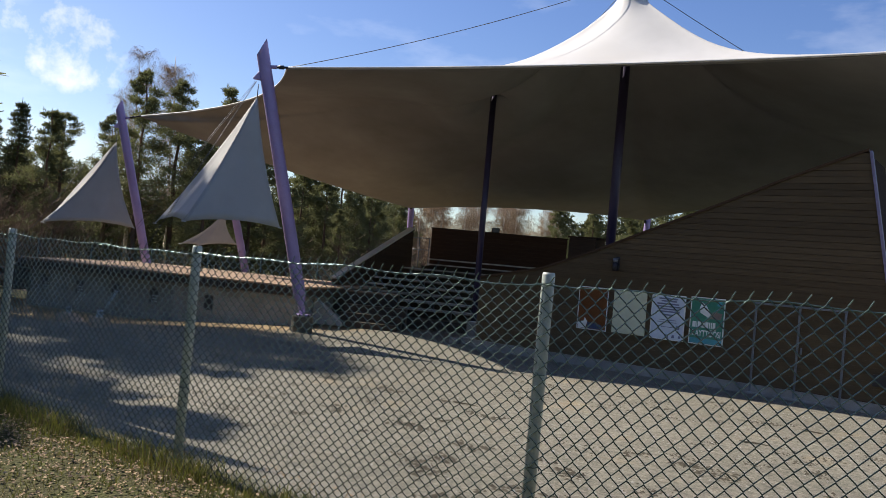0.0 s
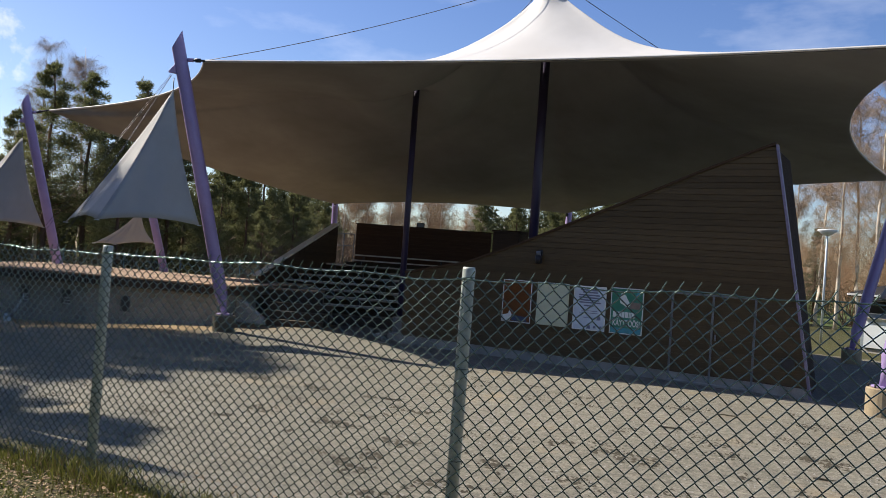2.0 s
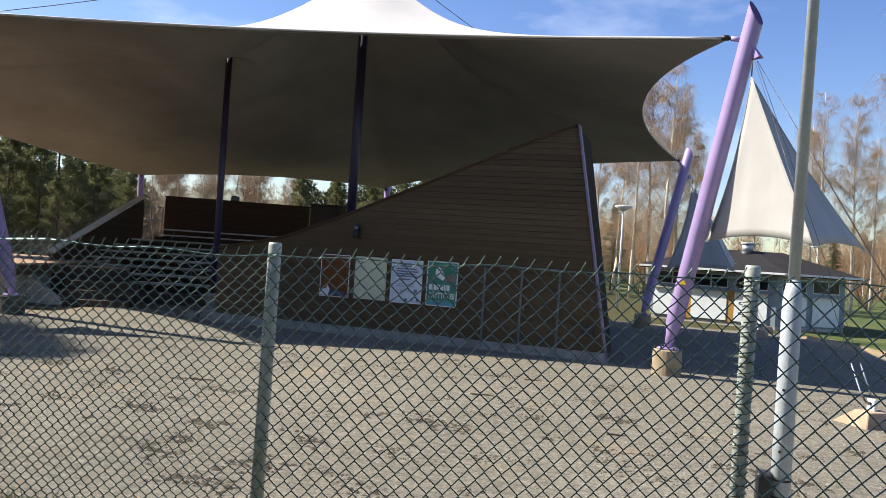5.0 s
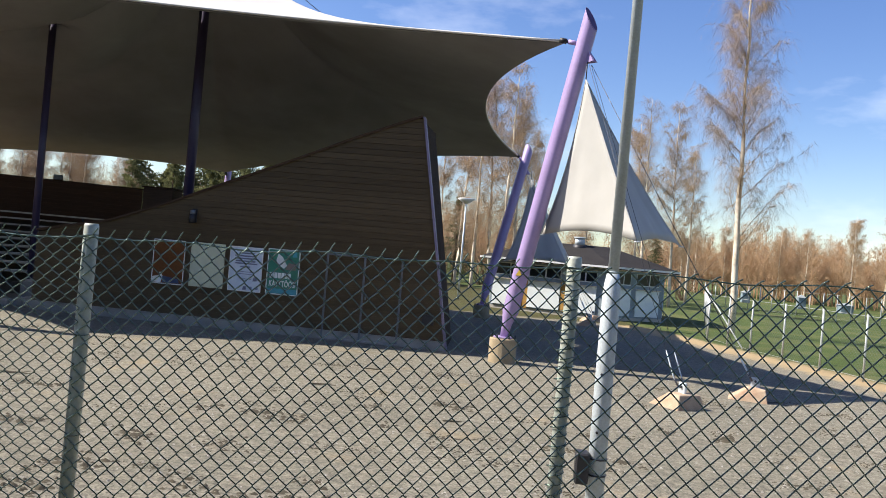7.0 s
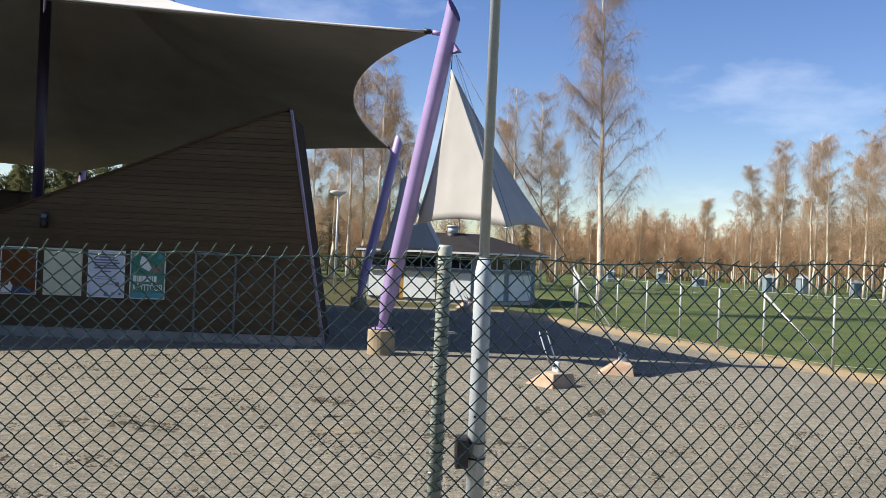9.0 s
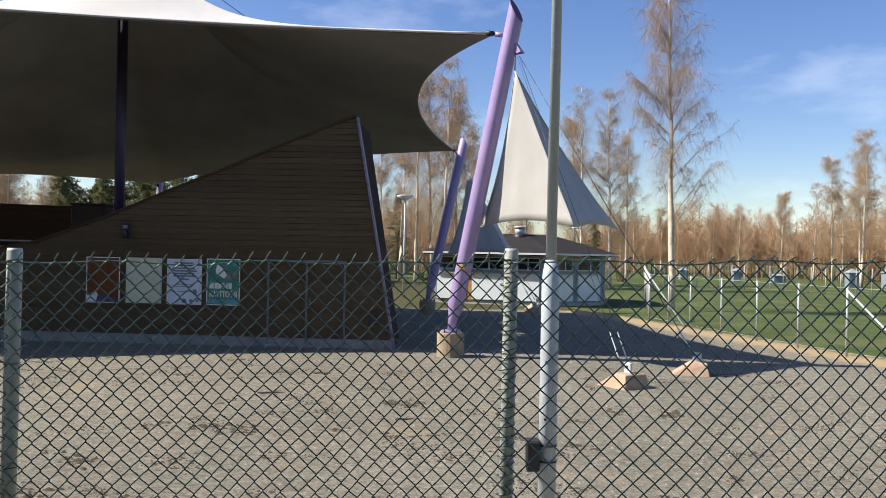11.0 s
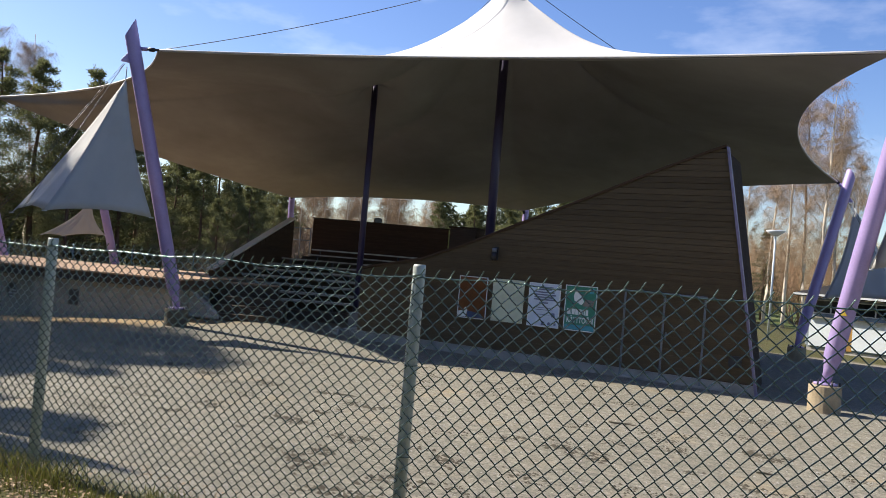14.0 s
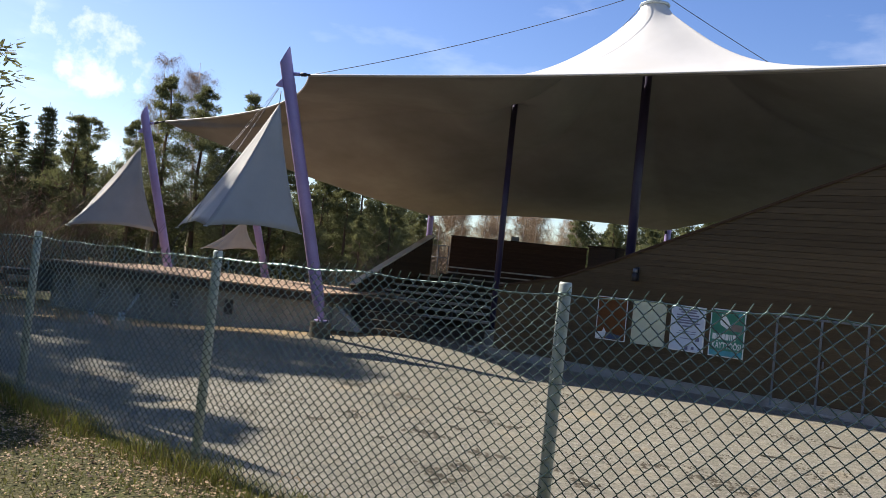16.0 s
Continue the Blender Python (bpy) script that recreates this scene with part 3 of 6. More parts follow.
def build_back_wall():
    w = thing("wall_back", (-17.7, 27.6, 0), "red-brown boarded wall behind the top row", "wall", kind="structure")
    slab("wall_core", 0.1, 5.75, -0.28, -0.12, 1.0, 3.63, M_RED_WOOD, w)
    z = 2.05
    while z < 3.5:
        slab("plank", 0.1, 5.75, -0.118, -0.09, z, z + 0.135, M_RED_WOOD, w)
        z += 0.15
    slab("capping", 0.05, 5.8, -0.32, -0.07, 3.635, 3.68, M_CLAD_DARK, w)
    settle(w)
    r = thing("guard_rail", seat(-0.6, -0.2, 2.0), "thin dark steel railing beside the back wall", "railing", "railings of the stand")
    for u in (-0.9, -0.4, 0.02):
        tube("rail_post", [seat(u, -0.2, 1.9), seat(u, -0.2, 3.2)], 0.022, M_STEEL_DULL, r, sides=6)
    for z in (2.7, 3.2):
        tube("rail", [seat(-0.9, -0.2, z), seat(0.04, -0.2, z)], 0.02, M_STEEL_DULL, r, sides=6)
    settle(r)
    r = thing("guard_rail", seat(7, -0.2, 2.0), "thin dark steel railing beside the back wall", "railing", "railings of the stand")
    for u in (5.9, 6.9, 7.9, 8.9):
        tube("rail_post", [seat(u, -0.2, 1.9), seat(u, -0.2, 3.35)], 0.022, M_STEEL_DULL, r, sides=6)
    for z in (2.8, 3.35):
        tube("rail", [seat(5.85, -0.2, z), seat(8.95, -0.2, z)], 0.02, M_STEEL_DULL, r, sides=6)
    settle(r)
    s = thing("loudspeaker", seat(2.75, -0.2, 3.68), "small dark loudspeaker box on the back wall", "speaker")
    slab("cabinet", 2.6, 2.92, -0.33, -0.1, 3.685, 3.87, M_DARK, s)
    slab("grille", 2.63, 2.89, -0.098, -0.085, 3.70, 3.85, M_STEEL_DULL, s)
    settle(s)
    b = thing("equipment_box", (-10.6, 20.6, 3.1), "dark wooden box beside the tall pole", "box")
    boxed("body", (-10.75, 20.3, 2.6), (-9.9, 20.9, 3.28), M_CLAD_DARK, b, bevel=0.01)
    boxed("lid", (-10.78, 20.27, 3.284), (-9.87, 20.93, 3.33), M_CLAD_DARK, b, bevel=0.006)
    boxed("stand_leg", (-10.4, 20.5, 0.0), (-10.25, 20.7, 2.598), M_DARK, b, bevel=0.006)
    settle(b)


build_back_wall()
# ---------------------------------------------------------------- the big tent roof
PEAK = Vector((-9.55, 20.55, 10.28))
CORNERS = {
    "a": Vector((-29.11, 17.57, 7.07)), "b": Vector((-16.25, 13.9, 7.07)), "c": Vector((0.28, 16.12, 6.73)),
    "d": Vector((-0.96, 29.58, 6.10)), "e": Vector((-13.52, 32.28, 4.90)), "f": Vector((-22.32, 26.96, 4.58)),
}
# corner, next corner, sag inward in plan, rise in the middle
EDGES = [("a", "b", 1.5, 0.12), ("b", "c", 1.5, 0.27), ("c", "d", 1.45, 0.25), ("d", "e", 1.5, 0.05), ("e", "f", 1.0, 0.16), ("f", "a", 1.5, -0.35)]


def tent_rim(per_edge):
    out = []
    for a, b, sag, rise in EDGES:
        p, q = CORNERS[a], CORNERS[b]
        n = Vector((-(q - p).y, (q - p).x, 0)).normalized()
        if n.dot(PEAK - (p + q) / 2) < 0:
            n = -n
        for i in range(per_edge):
            u = i / per_edge
            out.append(p.lerp(q, u) + n * (4 * u * (1 - u) * sag) + Vector((0, 0, 4 * u * (1 - u) * rise)))
    return out


def build_tent():
    tent = thing("tent_roof", (-9.5, 20.5, 0), "large off-white tensile tent roof with one high peak", "tent roof")
    per, rings = 24, 30
    rim = tent_rim(per)
    n = len(rim)
    R = np.array([tuple(v) for v in rim])
    ring = np.array([(PEAK.x + 0.37 * math.cos(a), PEAK.y + 0.37 * math.sin(a), PEAK.z) for a in [math.atan2(v.y - PEAK.y, v.x - PEAK.x) for v in rim]])
    s = (np.linspace(0, 1, rings + 1) ** 1.5)[:, None, None]
    P = ring[None] * (1 - s) + R[None] * s
    # rest lengths from the plan give each thread its pull; then the net is let settle
    wr = 1.0 / np.linalg.norm(np.diff(P[:, :, :2], axis=0), axis=2)
    wt = 1.9 / (np.linalg.norm(np.roll(P, -1, 1)[:, :, :2] - P[:, :, :2], axis=2) + 0.02) * np.gradient(s[:, 0, 0])[:, None] * 30 / 3
    wr *= np.linalg.norm(np.roll(R, -1, 0)[:, :2] - R[:, :2], axis=1)[None] * ((s[1:, :, 0] + s[:-1, :, 0]) / 2 + 0.02) * 1.6
    Z = P[:, :, 2].copy()
    for it in range(2500):
        lf, rt = np.roll(wt, 1, 1), wt
        num = (wr[1:] * Z[2:] + wr[:-1] * Z[:-2] + lf[1:-1] * np.roll(Z, 1, 1)[1:-1] + rt[1:-1] * np.roll(Z, -1, 1)[1:-1])
        Z[1:-1] = num / (wr[1:] + wr[:-1] + lf[1:-1] + rt[1:-1])
    cone = P[0][None, :, 2] * (1 - s[:, :, 0]) + R[None, :, 2] * s[:, :, 0]
    side = np.array([math.cos(math.atan2(v.y - PEAK.y, v.x - PEAK.x)) for v in rim])
    reach = np.hypot(P[:, :, 0] - PEAK.x, P[:, :, 1] - PEAK.y)
    share = 0.10 * np.clip(side, 0, 1)[None] + 0.62 * np.exp(-(reach / 2.7) ** 2) * (1 - 0.28 * np.clip(-side, 0, 1))[None]
    Z = (1 - share) * Z + share * cone
    # the slim pole pushes the cloth up
    off = np.hypot(P[:, :, 0] + 13.92, P[:, :, 1] - 20.42)
    Z += 1.2 * np.exp(-off / 0.8) - 1.2 * np.exp(-(off / 2.1) ** 2) + 0.17 * np.exp(-off / 0.6)
    vs = [(P[i, j, 0], P[i, j, 1], Z[i, j]) for i in range(rings + 1) for j in range(n)]
    fs = [(i * n + j, i * n + (j + 1) % n, (i + 1) * n + (j + 1) % n, (i + 1) * n + j) for i in range(rings) for j in range(n)]
    link("membrane", vs, fs, M_TENT, tent, smooth=True)
    # second layer just below the membrane, coloured darker to stand in for shade
    link("shaded_underside", [(x, y, z - 0.045) for x, y, z in vs], fs, M_LINING_SHADE, tent, "grey-brown underside of the cloth, shade in its colour", smooth=True)
    # hem with its rope, ring at the peak
    tube("hem", rim + [rim[0]], 0.028, M_TENT, tent, "stitched rope hem", sides=6)
    ringpts = [(PEAK.x + 0.39 * math.cos(a * math.pi / 10), PEAK.y + 0.39 * math.sin(a * math.pi / 10), PEAK.z + 0.02) for a in range(21)]
    tube("peak_ring", ringpts, 0.04, M_STEEL, tent, "steel ring at the peak", sides=8)
    settle(tent)
    return P, Z


TENT_P, TENT_Z = build_tent()


def tent_height(x, y):
    i = np.argmin(np.hypot(TENT_P[:, :, 0] - x, TENT_P[:, :, 1] - y))
    return float(TENT_Z.ravel()[i])


def tall_pole(x, y, top, radius, label):
    p = thing("tent_pole", (x, y, 0), label, "pole", "poles under the tent roof")
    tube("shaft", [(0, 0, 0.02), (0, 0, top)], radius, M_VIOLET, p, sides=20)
    tube("base_plate", [(0, 0, 0), (0, 0, 0.04)], radius * 2.0, M_DARK, p, sides=16)
    tube("collar", [(0, 0, top - 0.1), (0, 0, top - 0.02)], radius * 1.2, M_DARK, p, sides=16)
    return p


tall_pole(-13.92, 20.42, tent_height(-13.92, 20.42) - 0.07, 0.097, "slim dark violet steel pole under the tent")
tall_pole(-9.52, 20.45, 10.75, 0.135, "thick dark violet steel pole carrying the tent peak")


def mast(foot, head, radius, tent_corner, anchors, label, group, pedestal=0.55, bare=False):
    """A leaning steel mast on a round concrete pedestal, its head cut slantwise, with brackets for roof and stays."""
    foot, head = Vector(foot), Vector(head)
    ped = thing("mast_pedestal", (foot.x, foot.y, 0), "round concrete pedestal with steel foot plate", "pedestal", group + " pedestals")
    vs, fs = [], []
    tube_data([(0, 0, -0.05), (0, 0, pedestal - 0.02), (0, 0, pedestal)], [radius * 1.72, radius * 1.72, radius * 1.62], 24, vs, fs)
    link("block", vs, fs, M_PED if not bare else M_MOSSY, ped)
    plate = tube("foot_plate", [(0, 0, pedestal + 0.001), (0, 0, pedestal + 0.035)], radius * 1.25, M_PURPLE, ped, sides=16)
    for a in range(6):
        t = a * math.pi / 3
        c = Vector((math.cos(t), math.sin(t), 0)) * radius * 1.45
        tube("bolt", [c + Vector((0, 0, pedestal)), c + Vector((0, 0, pedestal + 0.07))], 0.018, M_DARK, plate, sides=6)
    m = thing("mast", (foot.x, foot.y, pedestal), label, "mast", group)
    base = Vector((foot.x, foot.y, pedestal + 0.036))
    d = (head - base).normalized()
    out = Vector((d.x, d.y, 0)).normalized()
    u = d.cross(Vector((0, 0, 1))).normalized()
    w = u.cross(d).normalized()
    vs, fs = [], []
    sides = 28
    stops = [(0.0, 0.45), (0.28, 0.62), (0.55, 1.0), (2.6, 1.0), (0, 1.0)]
    length = (head - base).length
    for k, (s, r) in enumerate(stops):
        for i in range(sides):
            t = 2 * math.pi * i / sides
            off = (u * math.cos(t) + w * math.sin(t)) * radius * r
            along = s if k < 4 else length - 0.22 + 0.22 * (off.dot(-out) / radius)
            vs.append(base + d * along + off)
    for k in range(4):
        for i in range(sides):
            a, b = k * sides + i, k * sides + (i + 1) % sides
            fs.append((a, b, b + sides, a + sides))
    fs.append(tuple(range(sides))[::-1])
    ob = link("tube", vs, fs, M_PURPLE, m, smooth=True)
    lid = [vs[4 * sides + i] - d * 0.012 for i in range(sides)]
    link("slanted_cap", [p + (Vector((0, 0, 0))) for p in lid] + [p - d * 0.01 for p in lid], [tuple(range(sides)), tuple(range(2 * sides - 1, sides - 1, -1))] + [(i, sides + i, sides + (i + 1) % sides, (i + 1) % sides) for i in range(sides)], M_DARKPURPLE, ob, "darker slanted cut end")
    eye = head - d * 0.75
    if tent_corner is not None:
        c = Vector(tent_corner)
        e = (c - eye).normalized()
        br = tube("roof_bracket", [eye + e * radius * 0.8, eye + e * (radius + 0.16)], 0.05, M_PURPLE, m, sides=8)
        tube("shackle", [eye + e * (radius + 0.14), c + e * 0.10], [0.035, 0.03], M_DARK, br, sides=8)
        tube("turnbuckle", [eye + e * (radius + 0.2), eye + e * (radius + 0.34)], 0.055, M_DARK, br, sides=8)
    if anchors:
        for q in anchors:
            q = Vector(q)
            hold = head - d * 1.0 + out * (radius * 0.9)
            e = (q - hold).normalized()
            side = e.cross(Vector((0, 0, 1))).normalized() * 0.02
            fin = [hold - out * 0.05 + Vector((0, 0, 0.22)), hold - out * 0.05 - Vector((0, 0, 0.15)), hold + Vector((e.x, e.y, 0)).normalized() * 0.2 - Vector((0, 0, 0.12))]
            link("stay_bracket", [p + side for p in fin] + [p - side for p in fin], [(0, 1, 2), (5, 4, 3), (0, 3, 4, 1), (1, 4, 5, 2), (2, 5, 3, 0)], M_PURPLE, m, "triangular lug for a stay")
    settle(m)
    return m


M_PED = material("stained_pedestal_concrete", (0.42, 0.35, 0.24), (0.27, 0.21, 0.13), rough=0.92, scale=3, fine=50, bump=0.4, dirt=(0.10, 0.08, 0.05), dirt_scale=2.5, dirt_amount=0.7)
M_DARKPURPLE = material("weathered_mast_end", (0.12, 0.07, 0.19), (0.08, 0.05, 0.13), rough=0.6, scale=6, fine=40)


def cable(name, p, q, r, sag, label, category="cable", group="tent cables"):
    p, q = Vector(p), Vector(q)
    pts = [p.lerp(q, i / 14) - Vector((0, 0, sag * 4 * (i / 14) * (1 - i / 14))) for i in range(15)]
    ob = tube(name, pts, r, M_CABLE, sides=6)
    return tagged(ob, label, category, group)


def sail(apex, left, mid, right, label, group, hollows=(0.2, 0.1, 0.25)):
    """Two cloth triangles that share the ridge apex-mid; hollows: how far the left edge, ridge and right edge bow in."""
    s = thing("sail", Vector(mid), label, "sail", group)
    apex, left, mid, right = Vector(apex), Vector(left), Vector(mid), Vector(right)
    cen = (apex + left + mid + right) / 4
    inward = ((mid - left).normalized(), ((left + right) / 2 - mid).normalized(), (mid - right).normalized())

    def edge(k, foot, u):
        return apex.lerp(foot, u) + inward[k] * hollows[k] * 4 * u ** 1.15 * (1 - u)

    for nm, a, b, ka, kb in (("front_panel", left, mid, 0, 1), ("side_panel", mid, right, 1, 2)):
        N = 18
        vs, fs, idx = [], [], {}
        nrm = (a - apex).cross(b - apex).normalized()
        if nrm.dot(cen - (a + b + apex) / 3) > 0:
            nrm = -nrm
        for i in range(N + 1):
            u = i / N
            la, lb = edge(ka, a, u), edge(kb, b, u)
            for j in range(i + 1):
                v = j / i if i else 0.0
                p = la.lerp(lb, v)
                p = p + Vector((0, 0, 1)) * (0.05 * (a - b).length * 4 * v * (1 - v) * u ** 3)
                p = p - nrm * (0.02 * (a - b).length * 4 * v * (1 - v) * u * (1 - 0.4 * u))
                p = p + nrm * (0.016 * math.sin(v * 13 + u * 3) + 0.008 * math.sin(v * 31 - u * 5)) * u * min(1.0, 9 * v * (1 - v))
                idx[i, j] = len(vs)
                vs.append(p)
        for i in range(N):
            for j in range(i + 1):
                fs.append((idx[i, j], idx[i + 1, j], idx[i + 1, j + 1]))
                if j < i:
                    fs.append((idx[i, j], idx[i + 1, j + 1], idx[i, j + 1]))
        ob = link(nm, vs, fs, M_SAIL, s, smooth=True)
        so = ob.modifiers.new("thickness", "SOLIDIFY")
        so.thickness = 0.006
    for k, foot in ((0, left), (1, mid), (2, right)):
        tube("seam" if k == 1 else "hem", [edge(k, foot, i / 12) for i in range(13)], 0.011, M_SAIL, s, sides=6)
    tube("apex_rope", [apex, apex + Vector((0, 0, 0.35))], 0.012, M_CABLE, s, sides=6)
    for p in (left, mid, right):
        tube("corner_ring", [p + Vector((0.05 * math.cos(k * 0.7), 0.05 * math.sin(k * 0.7), 0)) for k in range(10)], 0.012, M_STEEL, s, sides=5)
    settle(s)
    return s


def anchor_block(at, toward, label):
    at, toward = Vector(at), Vector(toward)
    yaw = math.degrees(math.atan2(toward.y - at.y, toward.x - at.x))
    a = thing("anchor_block", at, label, "anchor block", "stay anchors", turn=yaw)
    vs = [(-0.30, -0.32, -0.05), (0.46, -0.30, -0.05), (0.46, 0.30, -0.05), (-0.30, 0.32, -0.05), (-0.24, -0.24, 0.24), (0.04, -0.20, 0.25), (0.04, 0.20, 0.25), (-0.24, 0.24, 0.24)]
    bm = bmesh.new()
    bv = [bm.verts.new(v) for v in vs]
    for f in ((3, 2, 1, 0), (4, 5, 6, 7), (0, 1, 5, 4), (1, 2, 6, 5), (2, 3, 7, 6), (3, 0, 4, 7)):
        bm.faces.new([bv[i] for i in f])
    bmesh.ops.bevel(bm, geom=list(bm.edges), offset=0.012, segments=1, affect="EDGES")
    part("block", bm, M_ANCHOR, a)
    bm = bmesh.new()
    box(bm, (-0.14, -0.025, 0.20), (0.02, 0.025, 0.42), 0.012)
    lug = part("lug", bm, M_STEEL, a, "galvanised steel lug with a hole")
    tube("pin", [(-0.06, -0.06, 0.35), (-0.06, 0.06, 0.35)], 0.022, M_DARK, lug, sides=8)
    return a


def stay(head, anchor):
    head, anchor = Vector(head), Vector(anchor) + Vector((0, 0, 0.35))
    e = (head - anchor).normalized()
    s = thing("stay_cable", anchor, "steel stay cable with turnbuckle above its anchor", "cable", "mast stays")
    w = e.cross(Vector((0, 0, 1))).normalized() * 0.09
    for o in (w, -w):
        f = tube("fork", [anchor + o * 0.5, anchor + o + e * 0.14], 0.016, M_CABLE, s, sides=8)
        tube("wire", [anchor + o + e * 0.5, head + o * 0.3], 0.0045, M_CABLE, s, sides=6)
        tube("turnbuckle", [anchor + o + e * 0.1, anchor + o + e * 0.2, anchor + o + e * 0.5, anchor + o + e * 0.62], [0.008, 0.012, 0.012, 0.007], M_STEEL, f, sides=8)
    settle(s)


def rigged_mast(foot, head, corner, anchors, sail_pts, label, group, radius=0.17, pedestal=0.55, bare=False, hollows=(0.2, 0.1, 0.25)):
    mast(foot, head, radius, corner, anchors, label, group, pedestal, bare)
    head, foot = Vector(head), Vector(foot)
    d = (head - foot).normalized()
    out = Vector((d.x, d.y, 0)).normalized()
    for q in [(x, y, ground_z(x, y)) for x, y, _ in anchors]:
        hold = head - d * 1.0 + out * (radius * 0.9) + (Vector(q) - head).normalized() * 0.2
        stay(hold, q)
        anchor_block(q, head, "tapered concrete anchor block with steel lug on the gravel")
    if sail_pts:
        sail(*sail_pts, "white triangular cloth sail hung from a mast", "sails on the masts", hollows)


LILAC = "leaning lilac painted steel mast with slanted top"
rigged_mast((-15.80, 14.87, 0), (-16.81, 13.38, 7.77), CORNERS["b"], [(-17.97, 10.33, 0), (-21.4, 11.35, 0)],
            [(-16.62, 13.30, 6.15), (-15.77, 13.75, 2.75), (-16.61, 11.42, 2.67), (-19.67, 12.6, 2.61)], LILAC, "front masts", pedestal=0.44, bare=True, hollows=(0.12, 0.2, 0.55))
rigged_mast((-0.47, 16.73, 0), (0.81, 15.98, 7.39), CORNERS["c"], [(2.62, 13.42, 0), (4.21, 15.09, 0)],
            [(0.76, 15.95, 5.93), (0.13, 16.75, 2.77), (1.857, 14.45, 2.71), (2.964, 16.4, 2.75)], LILAC, "front masts", pedestal=0.52, hollows=(0.2, 0.08, 0.3))
rigged_mast((-1.75, 28.2, 0), (-0.55, 29.6, 6.50), CORNERS["d"], [(2.1, 29.0, 0), (2.4, 31.6, 0)],
            [(-0.40, 29.7, 5.25), (-1.09, 28.75, 2.11), (1.15, 28.6, 2.20), (1.3, 31.5, 2.48)], LILAC, "rear masts", pedestal=0.45, hollows=(0.15, 0.08, 0.2))
rigged_mast((-28.55, 18.25, 0), (-29.88, 16.97, 7.60), CORNERS["a"], [(-32.2, 13.6, -0.5), (-33.9, 15.8, -0.5)],
            [(-29.79, 17.0, 5.91), (-28.58, 17.4, 2.51), (-30.9, 14.9, 2.42), (-32.96, 16.0, 2.40)], LILAC, "front masts", hollows=(0.2, 0.3, 0.3))
mast((-25.55, 20.9, 0), (-26.1, 20.2, 3.75), 0.15, None, [], LILAC, "rear masts", 0.5)
sail((-26.25, 19.95, 3.55), (-25.9, 20.4, 2.2), (-26.7, 19.2, 2.05), (-27.3, 18.7, 2.05), "white triangular cloth sail hung from a mast", "sails on the masts")
mast((-22.1, 26.8, 0), (-22.42, 27.1, 4.95), 0.13, CORNERS["f"], [], LILAC, "rear masts", 0.4)
mast((-13.6, 32.1, 0), (-13.45, 32.5, 5.2), 0.13, CORNERS["e"], [], LILAC, "rear masts", 0.4)

TIP = PEAK + Vector((0.05, -0.1, 0.45))
for key, s in (("b", 0.2), ("d", 0.3), ("f", 0.3)):
    cable("tent_cable", TIP, CORNERS[key], 0.010, s, "thin dark steel cable from the peak to a corner")


def build_mast_sign():
    """A small yellow label on the sunlit mast."""
    p = Vector((-0.47, 16.73, 0.556)).lerp(Vector((0.81, 15.98, 7.39)), 0.2)
    k = thing("warning_label", p, "small yellow label on a lilac mast", "label")
    n = Vector((-0.2, -0.98, 0)).normalized()
    u = Vector((0.98, -0.2, 0))
    c = p + n * 0.19
    vs = [c - u * 0.07 - Vector((0, 0, 0.05)), c + u * 0.07 - Vector((0, 0, 0.05)), c + u * 0.0 + Vector((0, 0, 0.07))]
    vs += [v - n * 0.04 for v in vs]
    link("plate", vs, [(0, 1, 2), (5, 4, 3), (0, 3, 4, 1), (1, 4, 5, 2), (2, 5, 3, 0)], M_YELLOW, k)
    settle(k)


M_YELLOW = material("yellow_enamel", (0.62, 0.42, 0.04), (0.52, 0.34, 0.03), rough=0.5, scale=6, fine=30)
build_mast_sign()
# ---------------------------------------------------------------- low stage building
ST_R, ST_L = Vector((-17.6, 15.95, 0)), Vector((-27.1, 13.0, 0))
ST_D = (ST_L - ST_R).normalized()
ST_N = Vector((-ST_D.y, ST_D.x, 0))
if ST_N.y > 0:
    ST_N = -ST_N                                   # towards the yard


def st(u, v, z):
    """u along the stage front from its right end, v towards the yard."""
    return ST_R + ST_D * u + ST_N * v + Vector((0, 0, z))


def st_box(name, u0, u1, v0, v1, z0, z1, mat, parent, label=""):
    pts = [st(u0, v0, 0), st(u1, v0, 0), st(u1, v1, 0), st(u0, v1, 0)]
    bm = bmesh.new()
    bv = [bm.verts.new(p + Vector((0, 0, z))) for z in (z0, z1) for p in pts]
    for f in ((3, 2, 1, 0), (4, 5, 6, 7), (0, 1, 5, 4), (1, 2, 6, 5), (2, 3, 7, 6), (3, 0, 4, 7)):
        bm.faces.new([bv[i] for i in f])
    return part(name, bm, mat, parent, label)


